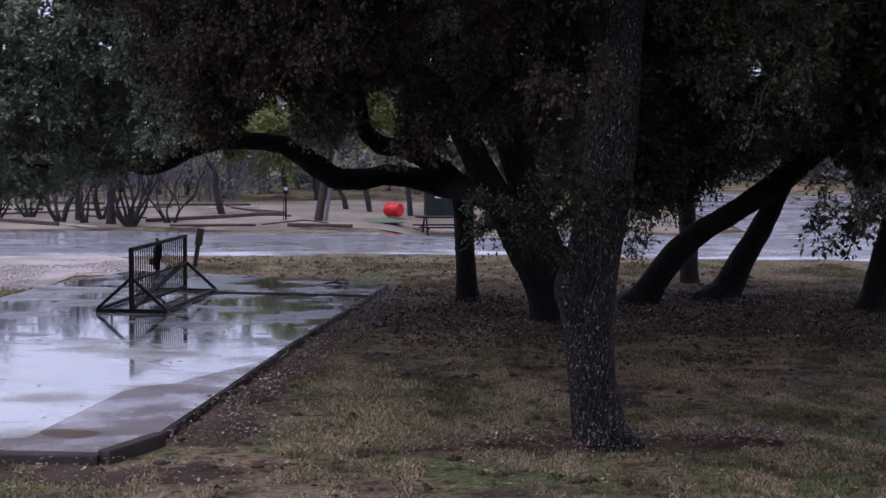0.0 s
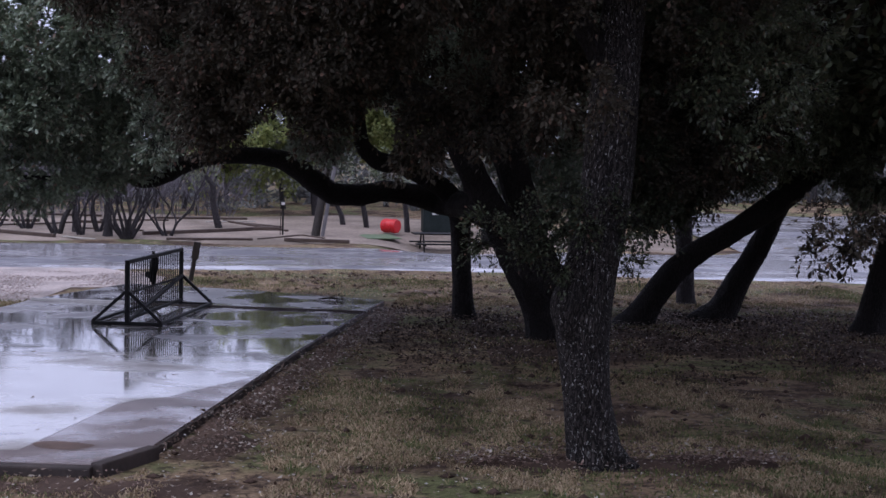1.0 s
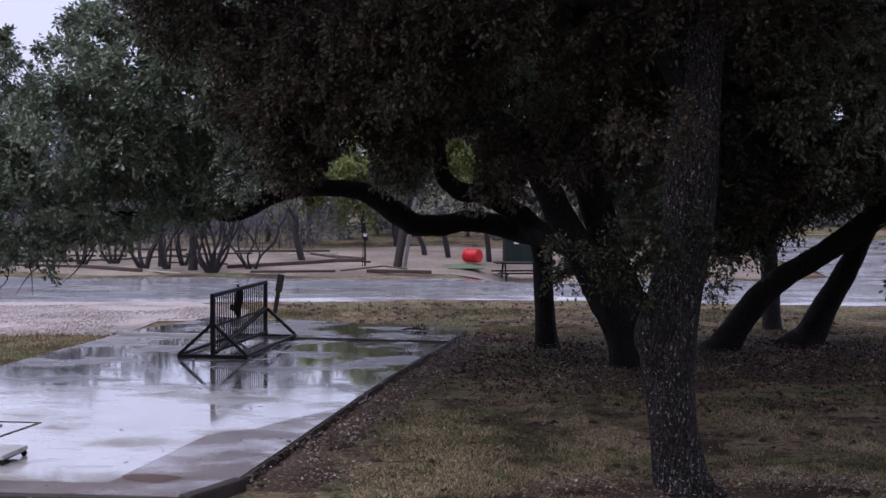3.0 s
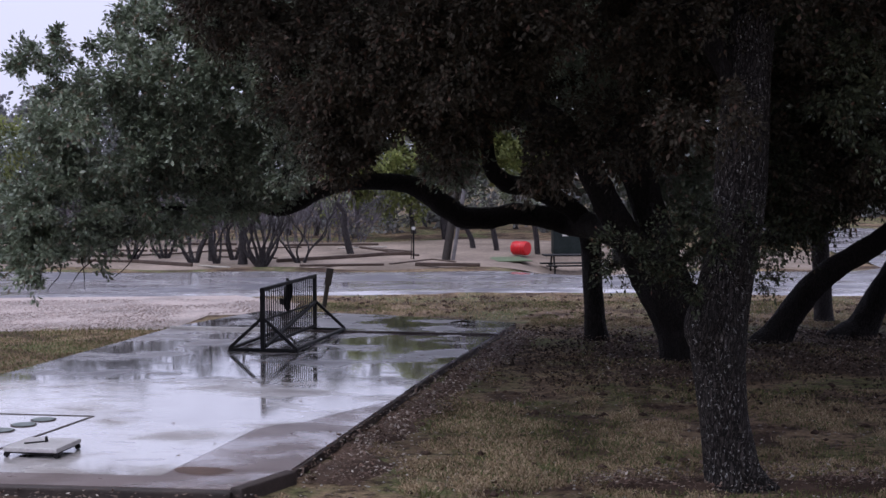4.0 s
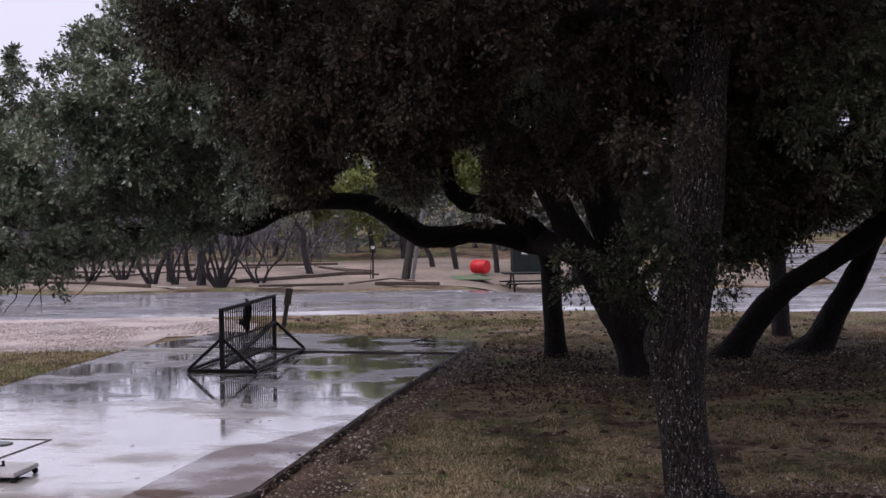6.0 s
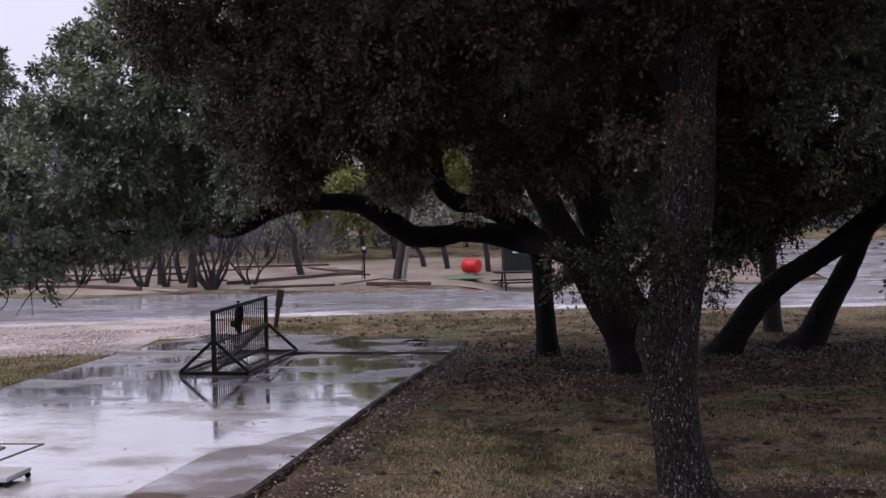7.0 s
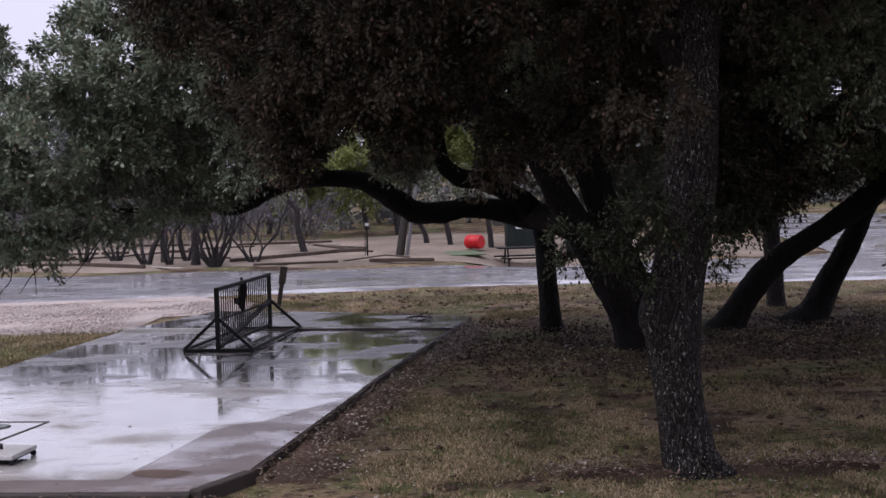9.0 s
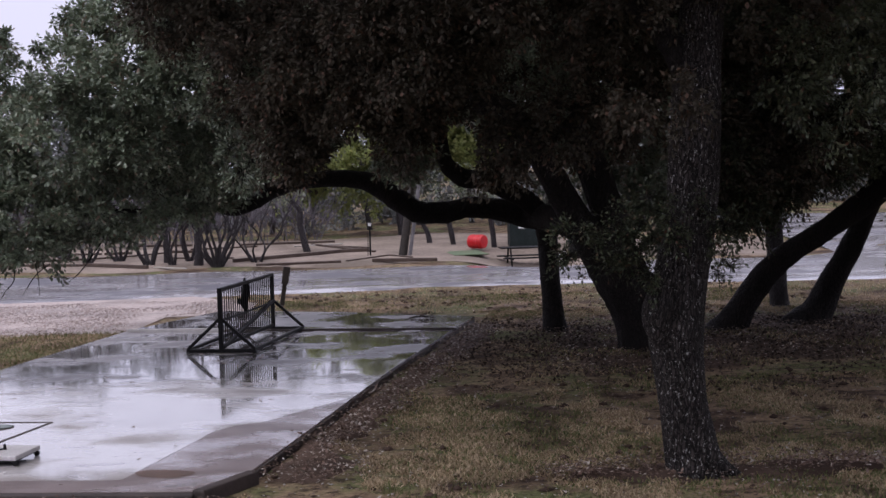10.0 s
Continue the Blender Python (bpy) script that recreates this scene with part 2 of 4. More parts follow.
def box(bm, size, m=Matrix.Identity(4), bevel=0.0):
    made = bmesh.ops.create_cube(bm, size=1.0, matrix=m @ Matrix.Diagonal((*size, 1)))
    if bevel:
        edges = {e for v in made["verts"] for e in v.link_edges}
        bmesh.ops.bevel(bm, geom=list(edges), offset=bevel, segments=2, affect="EDGES", profile=0.6)
    return bm


def bar(bm, a, b, wide, deep=None, bevel=0.0):
    """A square bar from a to b."""
    a, b = Vector(a), Vector(b)
    m = Matrix.Translation((a + b) / 2) @ (b - a).to_track_quat("Z", "Y").to_matrix().to_4x4()
    return box(bm, (wide, deep or wide, (b - a).length), m, bevel)


def disc(bm, radius, depth, m=Matrix.Identity(4), segments=24, top=None):
    bmesh.ops.create_cone(bm, cap_ends=True, segments=segments, radius1=radius, radius2=radius if top is None else top, depth=depth, matrix=m)
    return bm


def smooth_line(rows, steps):
    """Catmull-Rom through rows (x, y, z, radius)."""
    p = np.array(rows, float)
    p = np.vstack([2 * p[0] - p[1], p, 2 * p[-1] - p[-2]])
    out = []
    for i in range(1, len(p) - 2):
        a, b, c, d = p[i - 1:i + 3]
        for t in np.linspace(0, 1, steps, endpoint=False):
            out.append(0.5 * (2 * b + (c - a) * t + (2 * a - 5 * b + 4 * c - d) * t * t + (3 * b - a - 3 * c + d) * t ** 3))
    out.append(p[-2])
    out = np.array(out)
    out[:, 3] = np.maximum(out[:, 3], 0.004)
    return out


def tube_arrays(rows, steps=5, seg=12, rugged=0.06, flare=0.0):
    """A tapered, knobbly limb along the rows."""
    line = smooth_line(rows, steps)
    n = len(line)
    tang = np.gradient(line[:, :3], axis=0)
    tang /= np.linalg.norm(tang, axis=1)[:, None]
    side = np.cross(tang, (0.31, 0.95, 0.02))
    side /= np.linalg.norm(side, axis=1)[:, None]
    other = np.cross(tang, side)
    ang = np.linspace(0, 2 * np.pi, seg, endpoint=False)
    lumps = 0.55 / max(0.05, float(np.mean(line[:, 3])))
    verts = np.zeros((n, seg, 3))
    for i in range(n):
        for j in range(seg):
            around = side[i] * np.cos(ang[j]) + other[i] * np.sin(ang[j])
            r = line[i, 3]
            q = Vector(line[i, :3] + around * r)
            r *= 1 + rugged * 1.6 * noise.noise(Vector((q.x, q.y, q.z * 0.6)) * lumps) + rugged * noise.noise(Vector((q.x * 9, q.y * 9, q.z * 1.2)))
            if flare:
                low = max(0.0, 1 - max(0, i - n * 0.05) / (n * 0.16))
                r *= 1 + flare * low * low * (0.6 + 0.5 * math.sin(ang[j] * 5 + 1.0))
            verts[i, j] = line[i, :3] + around * r
    faces = []
    for i in range(n - 1):
        for j in range(seg):
            k = (j + 1) % seg
            faces.append((i * seg + j, i * seg + k, (i + 1) * seg + k, (i + 1) * seg + j))
    verts = verts.reshape(-1, 3)
    return verts, np.array(faces)


def joined(pieces):
    vs, fs, at = [], [], 0
    for v, f in pieces:
        vs.append(v)
        fs.append(f + at)
        at += len(v)
    return np.vstack(vs), np.vstack(fs)


def leaves_at(places, length, width, tilt=None, lying=0.0, ways=None):
    """A small pointed, folded leaf at each place, along its way where one is given."""
    n = len(places)
    way = rng.normal(size=(n, 3)) if ways is None else ways.copy()
    if tilt is not None:
        way += np.array(tilt)
    up = rng.normal(size=(n, 3))
    if lying:
        if ways is None:
            way[:, 2] *= 1 - lying
        up = up * (1 - lying) + np.array((0, 0, 1.0))
    way /= np.linalg.norm(way, axis=1)[:, None]
    side = np.cross(way, up)
    side /= np.linalg.norm(side, axis=1)[:, None]
    face = np.cross(way, side)
    size = rng.uniform(0.6, 1.35, (n, 1))
    a = places
    b = places + size * (way * length * 0.5 + side * width * 0.5 + face * width * 0.18)
    c = places + size * way * length
    d = places + size * (way * length * 0.5 - side * width * 0.5 + face * width * 0.18)
    verts = np.stack([a, b, c, d], 1).reshape(-1, 3)
    return verts, np.arange(4 * n).reshape(n, 4)


def crown_sprays(blobs, per, reach, hang, hollow=0.5, ragged=0.35, gaps=()):
    """Leaves on sprigs that fan out of clumps within overlapping lobes, clear of the gaps: places, ways, twig lines."""
    spots, ways, twigs = [], [], []
    for cx, cy, cz, rx, ry, rz, count in blobs:
        centre, radii = np.array((cx, cy, cz)), np.array((rx, ry, rz))
        for _ in range(max(3, int(count) // 4)):
            v = rng.normal(size=3)
            v /= np.linalg.norm(v)
            lump = 1 + ragged * noise.noise(Vector((v[0] * 2.2 + cx, v[1] * 2.2 + cy, v[2] * 2.2 + cz)) * 1.3)
            knot = centre + v * radii * rng.uniform(hollow, 1.0) ** 0.6 * lump
            size = reach * rng.uniform(0.45, 1.3)
            k = int(rng.integers(8, 17))
            d = rng.normal(size=(k, 3))
            d /= np.linalg.norm(d, axis=1)[:, None]
            d += v * 0.6 + np.array((0, 0, -0.7 * hang))
            d /= np.linalg.norm(d, axis=1)[:, None]
            long = size * rng.uniform(0.55, 1.2, (k, 1))
            start = knot + rng.normal(size=(k, 3)) * 0.12 * size
            fall = np.array((0, 0, -0.3 * hang)) * long
            t = rng.uniform(0.2, 1.0, (k, per, 1))
            line = start[:, None] + d[:, None] * long[:, None] * t + fall[:, None] * t * t
            off = rng.normal(size=(k, per, 3))
            spots.append((line + off * 0.06 * size).reshape(-1, 3))
            ways.append((d[:, None] * 0.8 + off * 0.6).reshape(-1, 3))
            twigs += list(zip(start - d * 0.2 * long, start + d * long + fall))
    spots, ways = np.vstack(spots), np.vstack(ways)
    keep = np.ones(len(spots), bool)
    for x, y, z, rx, ry, rz in gaps:
        keep &= (((spots - np.array((x, y, z))) / np.array((rx, ry, rz))) ** 2).sum(1) > 1
    return spots[keep], ways[keep], twigs


def twig_arrays(lines, radius):
    """Thin three-sided twigs."""
    a = np.array([p for p, _ in lines])
    b = np.array([q for _, q in lines])
    n = len(a)
    off = np.array([(math.cos(x), math.sin(x) * 0.6, math.sin(x)) for x in (0.3, 2.4, 4.5)]) * radius
    verts = np.concatenate([a[:, None] + off, b[:, None] + off * 0.35], 1).reshape(-1, 3)
    base = (np.arange(n) * 6)[:, None]
    faces = np.vstack([base + np.array([(j, (j + 1) % 3, 3 + (j + 1) % 3, 3 + j)]) for j in range(3)])
    return verts, faces


def rise(y):
    """The ground's height: level, then a gentle slope up beyond the road."""
    return 0.03 * min(max(y - 36.0, 0.0), 40.0)


def dip(x, y):
    """A shallow hollow behind the road, where the picnic table stands."""
    return -0.62 * math.exp(-(((x - 4.6) / 1.4) ** 2) - ((y - 44.6) / 2.4) ** 2)


def sheet(name, xs, ys, lift, material, bumps=0.0, inside=None, parent=None):
    """A ground sheet over a grid, following the slope."""
    xs, ys = np.array(xs), np.array(ys)
    verts = np.array([(x, y, rise(y) + 1.25 * dip(x, y) + lift + bumps * noise.noise(Vector((x * 0.7, y * 0.7, lift)))) for y in ys for x in xs])
    w = len(xs)
    faces = []
    for j in range(len(ys) - 1):
        for i in range(w - 1):
            if inside is None or inside((xs[i] + xs[i + 1]) / 2, (ys[j] + ys[j + 1]) / 2):
                faces.append((j * w + i, j * w + i + 1, (j + 1) * w + i + 1, (j + 1) * w + i))
    return arrays(name, verts, np.array(faces), material, parent, smooth=True)


# ---- ground, road, gravel ----
gx = sorted({*np.arange(-24, 30, 0.6).round(2), *(-1500, -700, -300, -140, -80, -50, -36, 40, 60, 90, 150, 300, 700, 1500)})
gy = sorted({*np.arange(8, 80, 0.6).round(2), *(-1500, -600, -200, -80, -30, -10, 0, 90, 120, 200, 400, 900, 2500)})
tagged(sheet("ground", gx, gy, 0.0, GROUND, 0.03), "damp brown and green lawn strewn with fallen leaves", "lawn", kind="structure")


def road_near(x):
    return 36.3 - 0.12 * max(0.0, x - 3) + 0.3 * math.sin(x * 0.4) - 0.18 * max(0.0, -x - 3)


def road_far(x):
    return 42.1 - 0.03 * x + 0.2 * math.sin(x * 0.9) + max(0.0, x - 12.0) * 0.75


def strip_sheet(name, xs, near, far, lift, material, rows=14):
    """A sheet between two wandering edges, with its rim turned down into the ground."""
    verts, w = [], len(xs)
    for k in range(rows + 1):
        for x in xs:
            y = near(x) + (far(x) - near(x)) * k / rows
            low = 0.05 if k in (0, rows) else 0.0
            verts.append((x, y, rise(y) + dip(x, y) + lift - low))
    faces = [(k * w + i, k * w + i + 1, (k + 1) * w + i + 1, (k + 1) * w + i) for k in range(rows) for i in range(w - 1)]
    return arrays(name, np.array(verts), np.array(faces), material, smooth=True)


tagged(strip_sheet("road", np.arange(-60, 60.1, 0.8), road_near, road_far, 0.045, ROAD), "wet pale grey park road with puddles", "road", kind="structure")
tagged(strip_sheet("dirt_clearing", np.arange(-30, 13.0, 0.4), lambda x: road_far(x) + 1.0 + 0.4 * math.sin(x), lambda x: 54 + math.sin(x * 0.5) - 0.5 * max(0, x - 2), 0.055, DIRT, 30),
       "pale packed dirt clearing beyond the road", "ground", kind="structure")

tagged(strip_sheet("gravel_lot", np.arange(13.6, 56, 1.2), lambda x: road_far(x) - 0.1, lambda x: 60 + math.sin(x * 0.5) + 0.2 * max(0, x - 20), 0.05, ROAD), "wet pale gravel lot beyond the road", "ground", kind="structure")


def gravel_near(x):
    return 30.9 + 0.52 * (x + 5.0) + 0.15 * math.sin(x * 2.1) if x > -5.2 else 28.1 + 0.1 * math.sin(x * 1.7)


def gravel_far(x):
    return min(road_near(x) + 0.5, road_near(x) + 0.5 - 1.6 * max(0, x + 5.0))


tagged(strip_sheet("gravel_shoulder", np.arange(-40, -2.9, 0.3), gravel_near, gravel_far, 0.05, GRAVEL), "pinkish gravel shoulder beside the road", "gravel", kind="structure")

# unseen wall added behind the camera to cut light on lawn and trunk
bm = bmesh.new()
box(bm, (34, 0.3, 5.6), pose(9.0, -2.6, 2.8))
tagged(part("light_block_wall", bm, BROWN_WALL), "unseen plain brown wall added to block light on the lawn", "wall", kind="structure")

# ---- concrete pad ----
PAD = pose(-1.44, 14.14, 0.0, 0, 0, -12.4)
TOP = 0.10


def on_pad(across, along, z=TOP):
    """A place on the pad: metres leftwards from its long edge, metres away from its near corner."""
    return PAD @ Vector((-across, along, z))


pad = tagged(new("concrete_pad"), "wet concrete camping pad with brown border and puddles", "pad", kind="structure")
pad.matrix_world = PAD


def slab(outline, material, label="", top=TOP, bottom=-0.06, bevel=0.003):
    bm = bmesh.new()
    lower = [bm.verts.new((-a, l, bottom)) for a, l in outline]
    upper = [bm.verts.new((-a, l, top)) for a, l in outline]
    n = len(outline)
    bm.faces.new(upper)
    bm.faces.new(lower[::-1])
    for i in range(n):
        bm.faces.new((lower[i], lower[(i + 1) % n], upper[(i + 1) % n], upper[i]))
    bmesh.ops.recalc_face_normals(bm, faces=bm.faces)
    rim = [e for e in bm.edges if all(v in upper for v in e.verts)]
    bmesh.ops.bevel(bm, geom=rim, offset=bevel, segments=2, affect="EDGES")
    return part("slab", bm, material, pad, label)


slab([(1.182, -0.45), (1.12, 2.15), (0.97, 2.5), (0.7, 2.77), (0.32, 3.9), (0.06, 4.6), (0.08, 5.4), (1.0, 6.1), (2.0, 6.25), (6.4, 5.24), (6.4, -0.9)], CONCRETE, "pale wet concrete")
slab([(0.08, 5.403), (0.1, 7.5), (0.04, 12.24), (6.46, 12.24), (6.4, 5.243), (2.0, 6.253), (1.0, 6.103)], WET, "darker soaked concrete with puddles", TOP)
slab([(0.0, -0.08), (0.02, 2.0), (0.06, 4.597), (0.318, 3.897), (0.698, 2.767), (0.968, 2.497), (1.118, 2.147), (1.179, -0.453), (6.4, -0.903), (6.4, -1.38), (0.27, -0.9)], BORDER, "brown damp concrete")
slab([(0.0, 12.275), (-0.05, 14.3), (3.0, 15.35), (5.75, 15.85), (6.4, 12.275)], GRIME, "far grimy slab", TOP + 0.028, bevel=0.012)
slab([(4.5, 12.25), (4.5, 12.34), (6.42, 12.31), (6.42, 12.25)], LID, "pale raised lip", TOP + 0.05, bevel=0.012)


def edging(name, a, b, wide, deep, material, label):
    bm = bmesh.new()
    bar(bm, a, b, wide, deep, 0.02)
    ob = part(name, bm, material, None, label)
    return tagged(ob, label, "edging")


# Dark strip that holds both the soil stain and the side face's shadow.
for (a, l), (b, m) in (((-0.02, 0.0), (0.0, 2.0)), ((0.0, 2.0), (0.04, 4.6)), ((0.04, 4.6), (0.08, 7.5)), ((0.08, 7.5), (0.02, 12.2)), ((0.02, 12.2), (-0.03, 14.2))):
    edging("pad_shadow_edge", on_pad(a, l, 0.035), on_pad(b, m, 0.035), 0.045, 0.11, EDGE, "soil-stained edge of the pad with shadow in its dark colour")
edging("joint_strip", on_pad(0.02, 12.255, TOP + 0.01), on_pad(4.45, 12.255, TOP + 0.01), 0.05, 0.05, EDGE, "dark joint strip across the pad")
edging("kerb_timber", on_pad(-0.06, -0.1, 0.05), on_pad(0.2, -0.98, 0.05), 0.14, 0.17, EDGE, "dark rounded kerb block at the pad corner")
edging("kerb_timber", on_pad(0.24, -0.97, 0.02), on_pad(6.4, -1.45, 0.02), 0.14, 0.16, EDGE, "long dark kerb along the pad")

bm = bmesh.new()
rim = [bm.verts.new(on_pad(0.86 + 0.3 * math.cos(w) * (1 + 0.12 * math.sin(3 * w)), -0.16 + 0.2 * math.sin(w) * (1 + 0.15 * math.sin(2 * w + 1)), TOP + 0.004)) for w in np.linspace(2 * math.pi, 0, 40, endpoint=False)]
bm.faces.new(rim)
tagged(part("mud_patch", bm, MUD), "thin brown patch of dried mud on the pad border", "mud", kind="structure")

# ---- steel rack on the pad ----
def steel_rack():
    rack = empty("steel_rack", pose(-2.84, 23.8, TOP, 0, 0, -10.8), "black steel barred stand on splayed feet, on the wet pad", "rack")
    long, high = 3.27, 1.08
    for l in (0.0, long):
        part("post", bar(bmesh.new(), (0, l, 0.0), (0, l, high), 0.07, 0.07, 0.006), STEEL, rack)
        part("foot", bar(bmesh.new(), (-0.6, l, 0.03), (0.6, l, 0.03), 0.06, 0.06, 0.006), STEEL, rack)
        for s in (-1, 1):
            part("brace", bar(bmesh.new(), (s * 0.58, l, 0.06), (s * 0.02, l, 0.56), 0.055, 0.05, 0.005), STEEL, rack)
    part("top_rail", bar(bmesh.new(), (0, 0.036, high - 0.03), (0, long - 0.036, high - 0.03), 0.06, 0.06, 0.006), STEEL, rack)
    part("bottom_rail", bar(bmesh.new(), (0, 0.036, 0.1), (0, long - 0.036, 0.1), 0.05, 0.05, 0.006), STEEL, rack)
    part("middle_rail", bar(bmesh.new(), (0, 0.036, 0.53), (0, long - 0.036, 0.53), 0.03, 0.03), STEEL, rack)
    part("diagonal", bar(bmesh.new(), (0.03, 0.05, 0.08), (0.03, long - 0.05, 0.56), 0.05, 0.045), STEEL, rack)
    for s in (-1, 1):
        part("ground_rail", bar(bmesh.new(), (s * 0.57, 0.0, 0.045), (s * 0.57, long, 0.045), 0.06, 0.05, 0.006), STEEL, rack)
    n = 26
    shared = None
    for i in range(1, n):
        l = long * i / n
        if shared is None:
            bm = bmesh.new()
            disc(bm, 0.0105, high - 0.18, pose(0, 0, high / 2 + 0.03), 8)
            first = part("bar", bm, STEEL, rack)
            shared, first.location = first.data, (0, l, 0)
        else:
            ob = new("bar", shared)
            ob.parent, ob.location = rack, (0, l, 0)
    bm = bmesh.new()
    bar(bm, (-0.03, 1.45, 0.6), (-0.03, 1.72, high - 0.04), 0.04, 0.36, 0.01)
    bar(bm, (-0.05, 1.2, 0.75), (-0.05, 1.5, 0.7), 0.05, 0.1, 0.01)
    part("latch_plate", bm, STEEL, rack, "dark latch plate")
    return rack


steel_rack()


def sign_post():
    post = empty("marker_post", pose(-2.5, 32.9, rise(32.9), 0, 9, 8), "leaning dark wooden campsite marker post", "sign post")
    part("post", bar(bmesh.new(), (0, 0, -0.05), (0, 0, 0.86), 0.1, 0.1, 0.012), POST, post)
    bm = bmesh.new()
    bar(bm, (0, -0.07, 0.52), (0, -0.07, 0.92), 0.165, 0.05, 0.01)
    part("board", bm, POST, post, "dark sign board")


sign_post()


def hatch():
    lid = empty("utility_hatch", PAD @ pose(-2.89, 0.4, TOP, 0, 0, 1.5), "pale flat utility hatch lid lying on the pad", "hatch")
    bm = bmesh.new()
    box(bm, (0.61, 0.6, 0.05), pose(0, 0, 0.085), 0.012)
    cover = part("lid", bm, LID, lid)
    part("frame", box(bmesh.new(), (0.56, 0.54, 0.03), pose(0, 0, 0.056), 0.004), STEEL, lid)
    for x in (-0.28, 0.28):
        for y in (-0.26, 0.26):
            part("caster", disc(bmesh.new(), 0.03, 0.03, pose(x, y, 0.03, 90, 0, 0), 12), STEEL, lid)
    bm = bmesh.new()
    disc(bm, 0.02, 0.06, pose(0.02, 0.05, 0.14), 12, 0.012)
    part("knob", bm, STEEL, cover)
    part("slot", box(bmesh.new(), (0.22, 0.025, 0.012), pose(-0.08, -0.02, 0.116, 0, 0, 40)), STEEL, cover)


hatch()

# an inset panel outlined by a groove, with round covers on it
panel = tagged(new("inset_panel"), "square concrete inset with dark joint lines", "panel", kind="structure")
for a, b in (((-4.76, 15.16), (-4.18, 17.45)), ((-4.18, 17.45), (-6.3, 17.82))):
    part("joint", bar(bmesh.new(), (*a, TOP + 0.003), (*b, TOP + 0.003), 0.035, 0.008), EDGE, panel)
for x, y in ((-4.73, 17.21), (-4.87, 16.86), (-5.02, 16.48), (-5.14, 16.14)):
    cover = empty("round_cover", pose(x, y, TOP + 0.002), "round dull green iron cover set in concrete", "cover", "covers in the pad")
    part("plate", disc(bmesh.new(), 0.135, 0.012, pose(0, 0, 0.006), 28), CAP, cover)
    part("rim", disc(bmesh.new(), 0.152, 0.006, pose(0, 0, 0.003), 28), EDGE, cover)


# ---- oaks ----
def limb(name, rows, tree, material, seg=12, rugged=0.06, steps=5, flare=0.0):
    if flare:
        x, y, z, r = rows[0]
        rows = [(2 * x - rows[1][0], y, z - 0.3, r * 1.1), *rows]
    v, f = tube_arrays(rows, steps, seg, rugged, flare)
    return arrays(name, v, f, material, tree, smooth=True)


def crown(tree, blobs, material, per, length, width, reach=0.5, hang=0.6, twig=0.006, hollow=0.45, ragged=0.35, name="crown", gaps=()):
    spots, ways, lines = crown_sprays(blobs, per, reach, hang, hollow, ragged, gaps)
    v, f = leaves_at(spots, length, width, (0, 0, -0.15), 0.45, ways)
    ob = tagged(arrays(name, v, f, material, tree), kind="stuff")
    if not gaps and name != "added_crown":
        v, f = twig_arrays(lines, twig)
        tagged(arrays("twigwork", v, f, BARK, tree), kind="stuff")
    return ob


def tree(name, label, at):
    return empty(name, Matrix.Identity(4), label, "tree")


front = tree("live_oak", "rough grey live oak trunk with pale lichen flecks", None)
limb("trunk", [(2.98, 13.75, -0.09, 0.322), (2.94, 13.75, 0.15, 0.273), (2.86, 13.75, 0.57, 0.246), (2.81, 13.75, 1.03, 0.251), (2.77, 13.75, 1.42, 0.284), (2.82, 13.8, 1.81, 0.274), (2.95, 13.9, 2.31, 0.254), (3.03, 13.95, 2.87, 0.255), (3.06, 14, 3.54, 0.25), (3.13, 14.05, 4.21, 0.229), (3.22, 14.1, 4.94, 0.207), (3.37, 14.2, 5.74, 0.169)], front, BARK_LICHEN, 56, 0.07, 14, 0.3)
limb("burl", [(2.75, 13.65, 1.95, 0.15), (2.62, 13.6, 1.72, 0.17), (2.6, 13.6, 1.5, 0.16), (2.67, 13.65, 1.2, 0.1)], front, BARK_LICHEN, 20, 0.12, 6)
limb("root", [(2.97, 13.7, 0.33, 0.163), (3.08, 13.6, 0.15, 0.135), (3.25, 13.6, 0.02, 0.092), (3.47, 13.6, -0.06, 0.038)], front, BARK_LICHEN, 16, 0.1)
limb("limb", [(3.08, 14, 3.76, 0.153), (2.79, 14, 4.31, 0.122), (2.3, 13.8, 4.72, 0.093), (1.48, 13.4, 4.97, 0.059)], front, BARK, 14)
